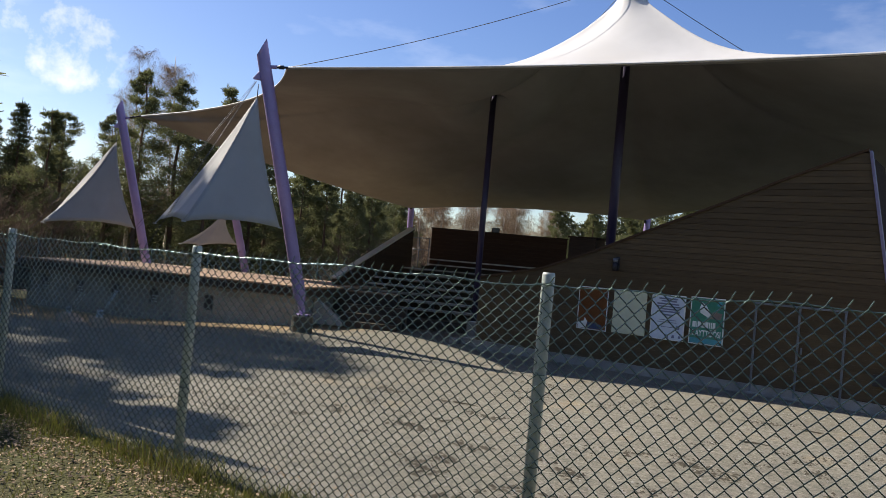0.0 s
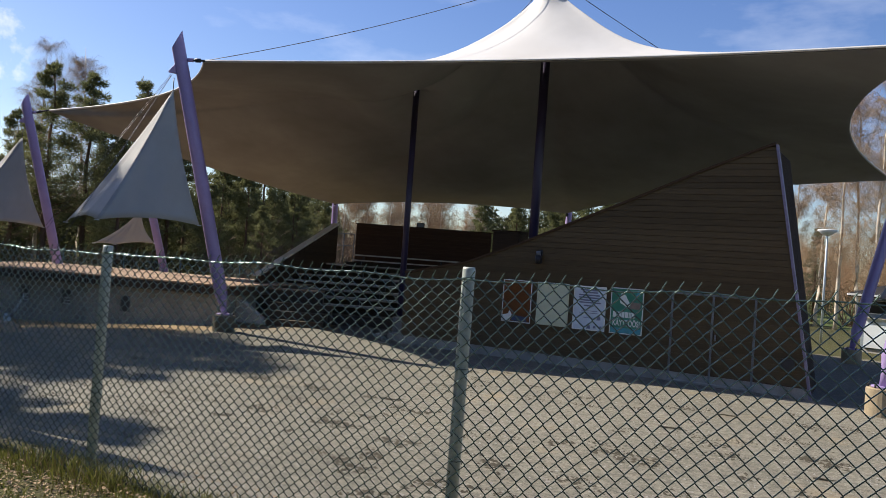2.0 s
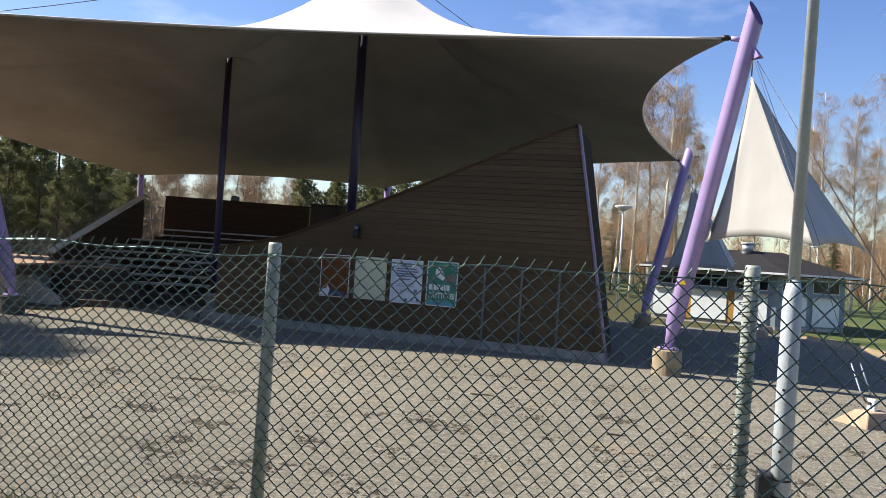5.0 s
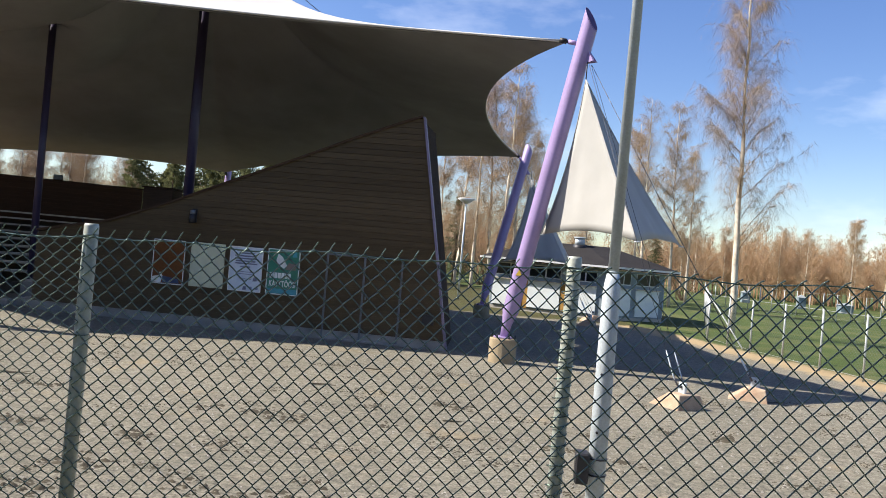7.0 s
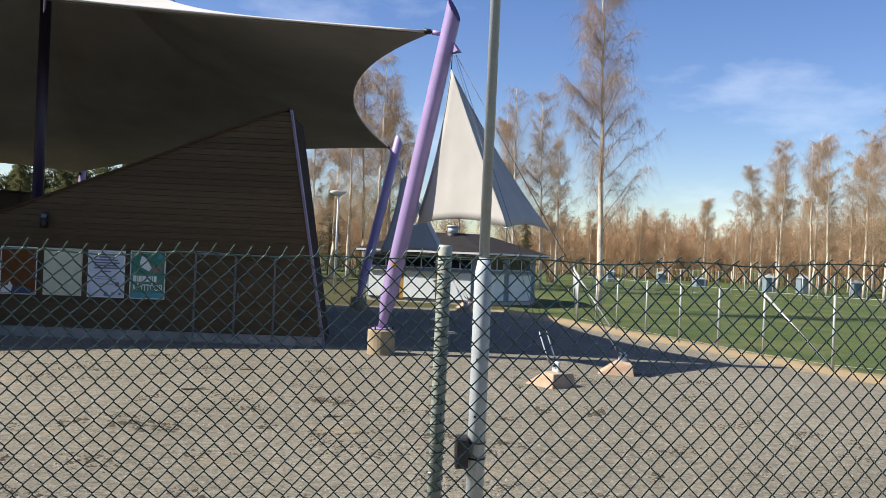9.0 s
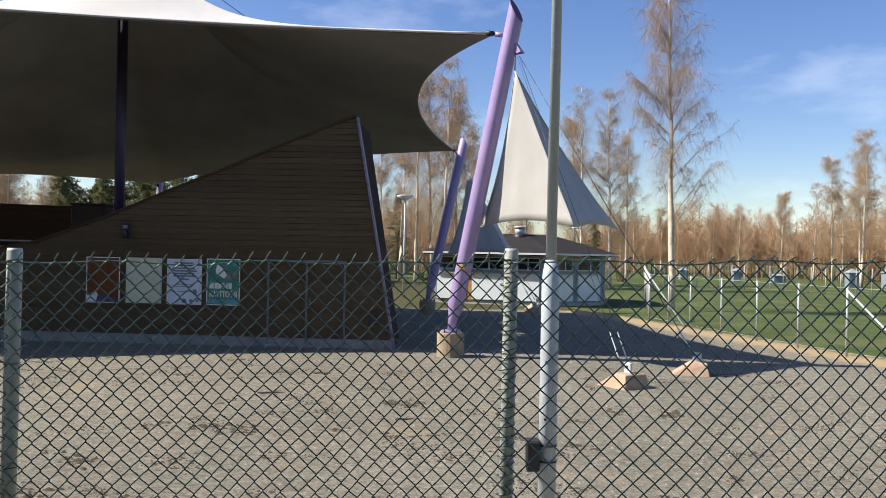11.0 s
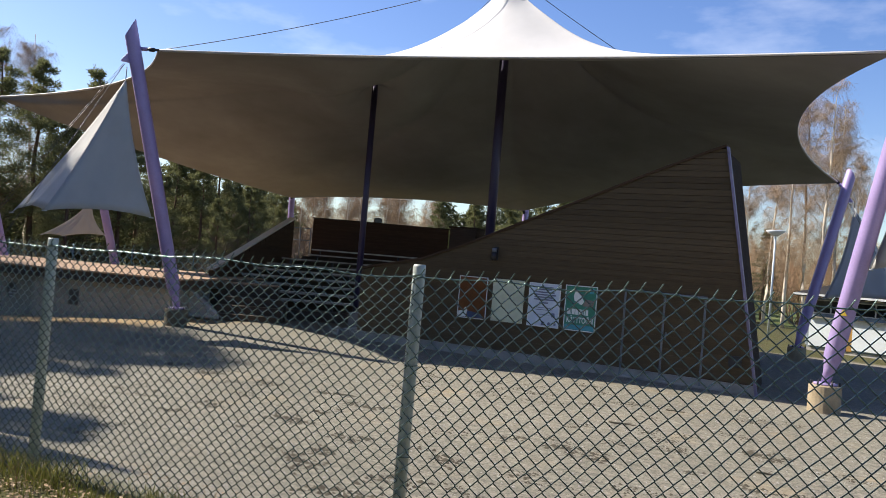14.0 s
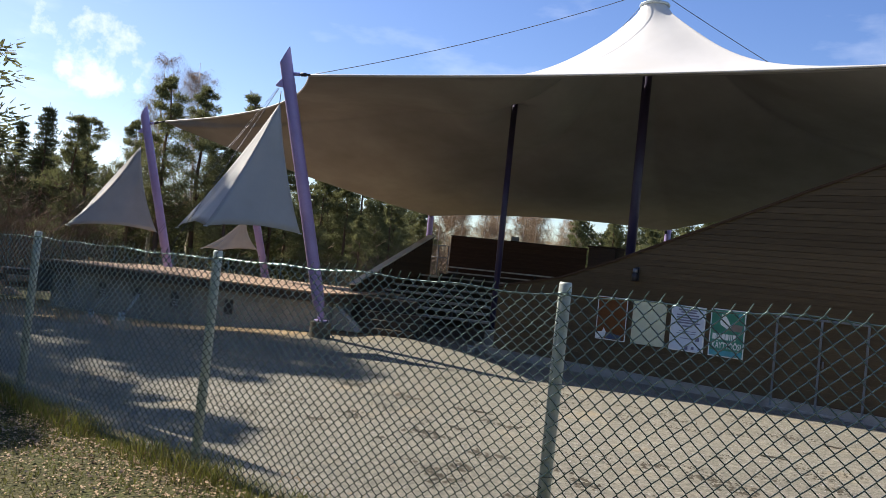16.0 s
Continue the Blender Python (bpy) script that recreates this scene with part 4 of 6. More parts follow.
def build_stage():
    s = thing("stage_house", st(4.9, -2.5, 0), "long low grey concrete stage with wooden deck", "stage")
    st_box("wall", -0.2, 10.6, -6.0, -0.35, -0.6, 0.836, M_CONCRETE, s, "grey concrete wall")
    st_box("wall_step", -0.2, 4.3, -0.348, -0.12, -0.5, 0.83, M_CONCRETE, s)
    st_box("fascia", -0.6, 10.75, -6.2, 0.1, 0.84, 1.10, M_RISER, s, "dark stained fascia under the deck")
    for k in range(22):
        v = 0.12 - 0.285 * k
        st_box("deck_plank", -0.62, 10.77, v - 0.27, v, 1.104, 1.15 - 0.004 * (k % 2), M_DECK, s)
    # joists along the dark edge under the deck
    for i in range(46):
        st_box("joist", -0.5 + 0.245 * i, -0.42 + 0.245 * i, 0.102, 0.118, 0.86, 1.09, M_DARK, s)
    for u in (2.9, 5.2, 6.75, 8.3, 9.8):
        v = -0.12 if u < 4.3 else -0.35
        w = st_box("vent_opening", u - 0.16, u + 0.16, v + 0.002, v + 0.012, 0.10, 0.56, M_DARK, s, "dark louvred vent")
        if u > 4.3:
            for i in range(3):
                z = 0.13 + i * 0.09
                st_box("slat", u - 0.15, u + 0.05, v + 0.013, v + 0.045, z, z + 0.03, M_WHITE, w)
    settle(s)
    # steps and their sloping cheek beside the stage, low terrace edge towards the seats
    c = thing("stair_cheek", (-17.0, 17.4, 0), "sloping grey concrete cheek wall beside steps", "wall")
    a, b = Vector((-17.75, 17.2, 0)), Vector((-16.75, 17.45, 0))
    n = Vector((-(b - a).y, (b - a).x, 0)).normalized() * 0.12
    vs = [a - n, b - n, b - n + Vector((0, 0, 0.12)), a - n + Vector((0, 0, 0.80))]
    vs += [p + 2 * n for p in vs]
    bm = bmesh.new()
    bv = [bm.verts.new(v) for v in vs]
    for f in ((0, 1, 2, 3), (7, 6, 5, 4), (0, 4, 5, 1), (1, 5, 6, 2), (2, 6, 7, 3), (3, 7, 4, 0)):
        bm.faces.new([bv[i] for i in f])
    bmesh.ops.bevel(bm, geom=list(bm.edges), offset=0.015, segments=1, affect="EDGES")
    part("cheek", bm, M_PALECON, c)
    settle(c)
    t = thing("terrace_wall", (-17, 19, 0), "dark terrace wall with pale wooden edge", "wall", kind="structure")
    for nm, z0, z1, o, mat in (("wall_core", 0, 1.02, 0.0, M_RISER), ("edge_board", 1.024, 1.065, 0.05, M_DECK)):
        p, q = Vector((-19.4, 17.6, 0)), Vector((-16.3, 19.46, 0))
        d = (q - p).normalized()
        n = Vector((d.y, -d.x, 0))
        pts = [p + n * o, q + n * o, q - n * (0.3 + o), p - n * (0.3 + o)]
        vs = [v + Vector((0, 0, z0)) for v in pts] + [v + Vector((0, 0, z1)) for v in pts]
        link(nm, vs, [(3, 2, 1, 0), (4, 5, 6, 7), (0, 1, 5, 4), (1, 2, 6, 5), (2, 3, 7, 6), (3, 0, 4, 7)], mat, t)
    settle(t)
    # open steps between the terrace and the yard
    for k in range(3):
        e = thing("step", (-16.6, 18.4, 0), "dark wooden step up to the terrace", "step", "steps to the terrace")
        p, q = Vector((-17.3 + 0.12 * k, 18.1 - 0.34 * k, 0)), Vector((-15.6 + 0.12 * k, 19.1 - 0.34 * k, 0))
        d = (q - p).normalized(); n = Vector((d.y, -d.x, 0)) * 0.17
        z = 0.66 - 0.24 * k
        vs = [v + Vector((0, 0, zz)) for zz in (0, z) for v in (p + n, q + n, q - n, p - n)]
        link("tread", vs, [(3, 2, 1, 0), (4, 5, 6, 7), (0, 1, 5, 4), (1, 2, 6, 5), (2, 3, 7, 6), (3, 0, 4, 7)], M_RISER, e)
        settle(e)


build_stage()


# ---------------------------------------------------------------- notice boards and wall lamp on the clad wall
def notice(x0, x1, z0, z1, mat, label, frame_mat=None):
    y = WALL_Y - 0.012
    b = thing("notice_board", ((x0 + x1) / 2, y, z0), label, "notice board", "notice boards on the wall")
    panel = boxed("panel", (x0, y - 0.03, z0), (x1, y, z1), mat, b, bevel=0.004)
    if frame_mat:
        f = 0.022
        for lo, hi in (((x0, z0), (x1, z0 + f)), ((x0, z1 - f), (x1, z1)), ((x0, z0 + f), (x0 + f, z1 - f)), ((x1 - f, z0 + f), (x1, z1 - f))):
            boxed("frame_strip", (lo[0], y - 0.036, lo[1]), (hi[0], y - 0.031, hi[1]), frame_mat, b, bevel=0.001)
    return b, panel


def flat_shape(name, pts, y, mat, parent, label=""):
    n = len(pts)
    vs = [(x, y, z) for x, z in pts] + [(x, y - 0.003, z) for x, z in pts]
    return link(name, vs, [tuple(range(n)), tuple(range(2 * n - 1, n - 1, -1))] + [(i, i + n, (i + 1) % n + n, (i + 1) % n) for i in range(n)], mat, parent, label)


P_BROWN = material("brown_poster", (0.15, 0.058, 0.018), (0.11, 0.042, 0.014), rough=0.75, scale=3, fine=20, bump=0.02)
P_CREAM = material("cream_board", (0.54, 0.56, 0.40), (0.49, 0.51, 0.37), rough=0.5, scale=2, fine=20, bump=0.02, shade=0.03)
P_LILAC = material("pale_blue_poster", (0.55, 0.61, 0.69), (0.50, 0.56, 0.64), rough=0.45, scale=2, fine=20, bump=0.02, shade=0.03)
P_GREEN = material("green_poster", (0.022, 0.19, 0.125), (0.018, 0.16, 0.105), rough=0.45, scale=2, fine=20, bump=0.02, shade=0.04)
P_TEAL = material("teal_band", (0.05, 0.30, 0.36), (0.04, 0.25, 0.31), rough=0.45, scale=2, fine=20, bump=0.02)
P_WHITE = material("white_print", (0.72, 0.74, 0.72), (0.66, 0.68, 0.66), rough=0.5, scale=4, fine=20, bump=0.0, shade=0.03)
P_BLUE = material("dark_blue_print", (0.03, 0.06, 0.14), (0.02, 0.045, 0.11), rough=0.5, scale=4, fine=20, bump=0.0)
P_INK = material("grey_ink", (0.16, 0.17, 0.26), (0.12, 0.13, 0.2), rough=0.6, scale=4, fine=20, bump=0.0)
P_GREYBROWN = material("grey_brown_print", (0.22, 0.17, 0.14), (0.17, 0.13, 0.11), rough=0.5, scale=4, fine=20, bump=0.0)


def build_notices():
    yy = WALL_Y - 0.0435
    b, sheet = notice(-8.90, -8.11, 0.91, 1.96, P_BROWN, "brown poster with white border and corner figure", P_WHITE)
    flat_shape("white_shape", [(-8.87, 0.94), (-8.66, 0.94), (-8.62, 1.10), (-8.69, 1.20), (-8.72, 1.11), (-8.87, 1.07)], yy, P_WHITE, sheet)
    flat_shape("blue_band", [(-8.62, 0.945), (-8.20, 0.945), (-8.24, 1.05), (-8.62, 1.10)], yy, P_BLUE, sheet)
    settle(b)
    b, sheet = notice(-7.97, -7.14, 0.92, 1.96, P_CREAM, "blank cream coloured board in the shade")
    flat_shape("print_bar", [(-7.64, 1.285), (-7.50, 1.285), (-7.50, 1.30), (-7.64, 1.30)], yy + 0.008, P_INK, sheet)
    settle(b)
    b, sheet = notice(-7.01, -6.21, 0.91, 1.95, P_LILAC, "pale blue notice with rows of dark print", P_WHITE)
    for k, (w, z) in enumerate(((0.44, 1.84), (0.36, 1.785), (0.52, 1.72), (0.56, 1.66), (0.48, 1.60), (0.54, 1.545), (0.24, 1.47), (0.40, 1.36), (0.46, 1.31), (0.30, 1.20))):
        h = 0.032 if k < 7 else 0.014
        c = -6.62 + 0.02 * (k % 2)
        flat_shape("print_bar", [(c - w / 2, z), (c + w / 2, z), (c + w / 2, z + h), (c - w / 2, z + h)], yy, P_INK, sheet)
    for x, z, s in ((-6.36, 1.21, 0.05), (-6.45, 1.0, 0.035), (-6.30, 1.0, 0.03), (-6.60, 0.99, 0.045)):
        flat_shape("print_mark", [(x - s, z - s), (x + s, z - s * 0.8), (x + s * 0.8, z + s), (x - s * 0.7, z + s)], yy, P_INK, sheet)
    settle(b)
    b, sheet = notice(-6.09, -5.32, 0.91, 1.97, P_GREEN, "green poster with white picture and bold pale lettering", P_WHITE)
    flat_shape("white_shape", [(-5.86, 1.62), (-5.68, 1.52), (-5.62, 1.60), (-5.74, 1.80), (-5.84, 1.86), (-5.88, 1.72)], yy, P_WHITE, sheet)
    flat_shape("brown_shape", [(-5.66, 1.50), (-5.40, 1.50), (-5.37, 1.64), (-5.58, 1.66)], yy, P_GREYBROWN, sheet)
    flat_shape("pale_shape", [(-5.50, 1.80), (-5.40, 1.80), (-5.39, 1.92), (-5.47, 1.93)], yy, P_TEAL, sheet)
    word = bpy.data.curves.new("lettering", "FONT")
    word.body, word.size, word.offset = "KÄYTTÖÖSI", 0.2, 0.004
    probe = bpy.data.objects.new("lettering", word)
    me = probe.to_mesh()
    pts, polys = [v.co.copy() for v in me.vertices], [tuple(p.vertices) for p in me.polygons]
    probe.to_mesh_clear()
    bpy.data.objects.remove(probe)
    wide = max(p.x for p in pts)
    link("lettering", [(-6.02 + p.x / wide * 0.64, yy - 0.0035, 1.10 + p.y * 0.95) for p in pts], polys, P_WHITE, sheet, "bold pale lettering")
    for z, x0 in ((1.29, -6.02),):
        x = x0
        for w in (0.09, 0.03, 0.085, 0.085, 0.085, 0.04, 0.04, 0.075):
            flat_shape("letter_bar", [(x, z), (x + w - 0.016, z), (x + w - 0.016, z + 0.13), (x, z + 0.13)], yy, P_WHITE, sheet)
            x += w
    flat_shape("teal_band", [(-6.06, 0.94), (-5.35, 0.94), (-5.35, 1.05), (-6.06, 1.05)], yy, P_TEAL, sheet)
    settle(b)
    w = thing("wall_lamp", (-7.97, WALL_Y, 2.5), "small dark cylindrical wall lamp", "lamp")
    boxed("back_plate", (-8.03, WALL_Y - 0.03, 2.42), (-7.91, WALL_Y - 0.008, 2.74), M_DARK, w)
    tube("body", [(-7.97, WALL_Y - 0.12, 2.40), (-7.97, WALL_Y - 0.12, 2.60)], 0.075, M_DARK, w)
    tube("lens", [(-7.97, WALL_Y - 0.12, 2.602), (-7.97, WALL_Y - 0.12, 2.70)], 0.06, M_STEEL_DULL, w)
    settle(w)
    m = thing("junction_box", (-8.9, WALL_Y, 2.0), "small dark box on the wall low down", "box")
    boxed("case", (-2.36, WALL_Y - 0.1, 0.55), (-2.10, WALL_Y - 0.014, 0.78), M_DARK, m)
    m.matrix_world = pose(-2.2, WALL_Y, 0.55)
    settle(m)


build_notices()


# ---------------------------------------------------------------- kiosk in the distance
def wall_run(name, p, q, z0, z1, thick, mat, parent, label=""):
    p, q = Vector((*p, 0)), Vector((*q, 0))
    d = (q - p).normalized()
    n = Vector((d.y, -d.x, 0)) * thick
    pts = [p, q, q - n, p - n]
    vs = [v + Vector((0, 0, z0)) for v in pts] + [v + Vector((0, 0, z1)) for v in pts]
    return link(name, vs, [(3, 2, 1, 0), (4, 5, 6, 7), (0, 1, 5, 4), (1, 2, 6, 5), (2, 3, 7, 6), (3, 0, 4, 7)], mat, parent, label)


M_KIOSK = material("blue_grey_kiosk_boards", (0.27, 0.325, 0.36), (0.22, 0.27, 0.30), rough=0.6, scale=2, fine=20, stretch=(1, 1, 8), bump=0.1, dirt=(0.20, 0.19, 0.17), dirt_amount=0.3)


def build_kiosk():
    k = thing("kiosk", (1.8, 36, 0), "low white kiosk with dark hipped roof and shutters", "kiosk")
    F = [(-1.82, 34.5), (2.95, 33.1), (5.65, 35.0), (5.7, 38.2), (3.5, 40.0), (0.2, 40.0), (-1.5, 38.6), (-1.9, 36.2)]
    n = len(F)
    cx, cy = 1.7, 36.6
    for i in range(n):
        wall_run("wall", F[i], F[(i + 1) % n], 0.13, 2.10, 0.15, M_KIOSK, k)
        wall_run("plinth", F[i], F[(i + 1) % n], 0.0, 0.128, 0.25, M_PALECON, k)
    E = [(cx + (x - cx) * (1 + 0.62 / math.hypot(x - cx, y - cy)), cy + (y - cy) * (1 + 0.62 / math.hypot(x - cx, y - cy))) for x, y in F]
    T = [(cx + (x - cx) * 0.42, cy + (y - cy) * 0.30) for x, y in F]
    vs = [(x, y, 2.13) for x, y in E] + [(x, y, 2.25) for x, y in E] + [(x, y, 3.10) for x, y in T]
    fs = [tuple(range(n - 1, -1, -1)), tuple(range(2 * n, 3 * n))]
    fs += [(n + i, n + (i + 1) % n, 2 * n + (i + 1) % n, 2 * n + i) for i in range(n)] + [(i, (i + 1) % n, n + (i + 1) % n, n + i) for i in range(n)]
    link("roof", vs, fs, M_ROOF, k, "dark felt hipped roof")
    for i in range(n):
        a, b = Vector((*E[i], 0)), Vector((*E[(i + 1) % n], 0))
        d = (b - a).normalized()
        o = Vector((d.y, -d.x, 0)) * 0.03
        wall_run("eaves_board", tuple((a + o)[:2]), tuple((b + o)[:2]), 2.17, 2.25, 0.026, M_WHITE, k)
    # shutters and window strip on the front and on the slanting side
    def along(i, u, off):
        a, b = Vector((*F[i], 0)), Vector((*F[(i + 1) % n], 0))
        d = (b - a).normalized()
        o = Vector((d.y, -d.x, 0)) * off
        return tuple((a + d * u + o)[:2])
    for i, runs in ((0, ((0.08, 1.42), (1.68, 3.1), (3.4, 4.65))), (1, ((0.25, 1.4), (1.7, 3.0))), (2, ((0.3, 2.9),)), (7, ((0.2, 1.6),))):
        for u0, u1 in runs:
            wall_run("shutter", along(i, u0, 0.06), along(i, u1, 0.06), 0.20, 1.32, 0.055, M_SHUTTER, k, "white folded-down shutter")
            wall_run("counter", along(i, u0, 0.16), along(i, u1, 0.16), 1.33, 1.365, 0.155, M_CAP, k)
            win = wall_run("window", along(i, u0, 0.010), along(i, u1, 0.010), 1.50, 2.04, 0.008, M_WHITE, k, "strip window with white frame")
            m = u0
            while m < u1 - 0.2:
                w = min(0.75, u1 - m)
                wall_run("window_pane", along(i, m + 0.03, 0.018), along(i, m + w - 0.03, 0.018), 1.54, 2.00, 0.007, M_GLASS, win, "dark pane")
                m += w
    for u in (1.55, 3.25):
        wall_run("ochre_board", along(0, u - 0.13, 0.03), along(0, u + 0.13, 0.03), 0.14, 1.40, 0.028, M_OCHRE, k)
    settle(k)
    c = thing("chimney", (1.9, 35.4, 2.9), "short steel roof ventilator on a dark base", "chimney")
    tube("base", [(1.9, 35.4, 2.75), (1.9, 35.4, 3.08)], 0.30, M_DARK, c)
    tube("pipe", [(1.9, 35.4, 3.081), (1.9, 35.4, 3.36)], 0.22, M_STEEL, c)
    tube("cap", [(1.9, 35.4, 3.365), (1.9, 35.4, 3.43)], 0.27, M_STEEL, c)
    settle(c)


build_kiosk()


def lamp_post(x, y, h, label, head=True):
    p = thing("street_lamp", (x, y, 0), label, "street lamp", "park lamps")
    tube("post", [(0, 0, 0), (0, 0, h)], [0.055, 0.04], M_STEEL, p, sides=8)
    tube("head", [(0, 0, h), (0, 0, h + 0.08), (0, 0, h + 0.22), (0, 0, h + 0.26)], [0.08, 0.22, 0.42, 0.40], M_WHITE, p, sides=14)
    return p


lamp_post(-3.58, 37.9, 4.68, "thin grey park lamp with flat round head")


# ---------------------------------------------------------------- near chain-link fence
def build_fence():
    f = thing("fence", (-2.5, 3.2, 0.78), "green chain-link fence with weathered steel posts", "fence")
    feet = [(x, y, ground_z(x, y)) for x, y in POSTS]
    tops = []
    for (x, y, z) in feet:
        top = 2.208 + (0.038 if abs(x - 0.26) < 0.1 else -0.029 if x < -3 else 0.10 if x > 2 else 0.0)
        tops.append(top)
        bm = bmesh.new()
        lean = 0.012 * math.sin(x * 3)
        vs, fs = [], []
        tube_data([(x, y, z - 0.1), (x + lean, y, top - 0.012), (x + lean, y, top)], [0.030, 0.030, 0.027], 16, vs, fs)
        post = link("post", vs, fs, M_POST, f)
        for pg in post.data.polygons:
            pg.use_smooth = len(pg.vertices) == 4
        for k in range(3):
            zz = top - 0.06 - 0.42 * k
            tube("tie_wire", [(x + lean + 0.034 * math.cos(a * 0.9), y + 0.034 * math.sin(a * 0.9), zz + 0.002 * a) for a in range(8)], 0.0022, M_WIRE, f, sides=4)
    x, y, z = feet[4]
    wind = [(x + 0.038 * math.cos(a * 0.8), y + 0.038 * math.sin(a * 0.8), z + 0.05 + (tops[4] - z - 0.1) * a / 260) for a in range(261)]
    tube("lacing_wire", wind, 0.0026, M_WIRE, f, "green wire wound round the post", sides=5)
    # mesh, panel by panel: interlocked zigzag wires
    rnd = random.Random(4)
    for i in range(len(POSTS) - 1):
        (x0, y0, z0), (x1, y1, z1) = feet[i], feet[i + 1]
        # the panels on one side of a post have a finer mesh
        W, H, r = (0.032, 0.029, 0.0026) if x1 < -1 else (0.035, 0.037, 0.0030) if x1 < 1 else (0.046, 0.046, 0.0034)
        span = math.hypot(x1 - x0, y1 - y0)
        count = round(span / (2 * W))
        nx, ny = (y1 - y0) / span, -(x1 - x0) / span
        vs, fs = [], []
        sag_k = (0.006, 0.006, 0.004, 0.004, 0.012, 0.02)[i]
        drop = 0.036 if i < 3 else 0.045
        dip_k = (0.01, 0.01, 0.022, 0.0, 0.0, 0.0)[i]                  # slack just before the next post

        def place(s, h, off):
            """s along the panel, h below the top edge."""
            u = min(max(s / span, -0.02), 1.02)
            top = (tops[i] - drop) * (1 - u) + (tops[i + 1] - drop) * u - sag_k * math.sin(math.pi * u) - dip_k * math.exp(-((u - 0.86) / 0.10) ** 2) + 0.006 * math.sin(u * 23 + i)
            wob = 0.006 * math.sin(h * 5 + s * 3.1) + 0.004 * math.sin(s * 11)
            return (x0 + (x1 - x0) * u + nx * (0.036 + off) + wob * 0.6, y0 + (y1 - y0) * u + ny * (0.036 + off), top - h + 0.004 * math.sin(s * 7 + h * 9))

        rows = int((tops[i] - min(z0, z1) + 0.03) / H)
        count = 2 * round(span / (2 * W))
        A = span / count
        for c in range(count):
            # neighbours are half a turn apart, so that they hook into each other
            pts = []
            for k in range(-1, rows + 1):
                side = 1 if (k + c) % 2 == 0 else 0
                e = (c + side) * A + (0.0022 if side else -0.0022)
                if k == -1:
                    if side:
                        pts.append(place((c + 0.45) * A, -0.03 if W < 0.04 else -0.010, 0.003))
                    continue
                pts.append(place(e, k * H, 0.0045 * (1 - 2 * side)))
            # straight between the bends
            run = []
            for a, b in zip(pts, pts[1:]):
                run += [lerp(a, b, 0.05), lerp(a, b, 0.15), lerp(a, b, 0.85), lerp(a, b, 0.95)]
            tube_data(run, r, 5, vs, fs, close=False)
        mesh = link("mesh", vs, fs, M_WIRE, f, "green plastic-coated wire mesh", smooth=True)
        mesh["kind"] = "stuff"
        top_line = [place(span * k / 40, 0.012, -0.004) for k in range(41)]
        tube("top_wire", top_line, 0.0036, M_WIRE, f, sides=6)
    settle(f)


build_fence()


def build_lamp_pole():
    x, y = 0.535, 4.509
    p = thing("lamp_pole", (x, y, 0), "tall galvanised steel pole, thicker at its foot", "pole")
    z0 = ground_z(x, y)
    tube("lower_shaft", [(x, y, z0 - 0.1), (x, y, 2.06), (x, y, 2.12), (x, y, 2.19)], [0.051, 0.050, 0.045, 0.032], M_STEEL, p, sides=24)
    tube("upper_shaft", [(x, y, 2.18), (x + 0.03, y, 8.5)], [0.030, 0.027], M_STEEL, p, sides=20)
    tube("lamp_arm", [(x + 0.03, y, 8.5), (x + 0.03, y + 0.3, 8.7)], 0.03, M_STEEL, p)
    boxed("lamp_head", (x - 0.075, y + 0.25, 8.64), (x + 0.135, y + 0.75, 8.76), M_STEEL, p, bevel=0.02)
    boxed("service_box", (x - 0.125, y - 0.11, 1.02), (x - 0.05, y, 1.19), M_DARK, p, "small black box strapped to the pole", bevel=0.01)
    for z in (1.06, 1.15):
        tube("strap", [(x + 0.055 * math.cos(a * 0.7), y + 0.055 * math.sin(a * 0.7), z) for a in range(10)], 0.005, M_DARK, p, sides=4)
    for z in (1.30, 1.62):
        tube("bolt", [(x - 0.02, y - 0.055, z), (x - 0.02, y - 0.04, z)], 0.007, M_DARK, p, sides=6)
    settle(p)


build_lamp_pole()


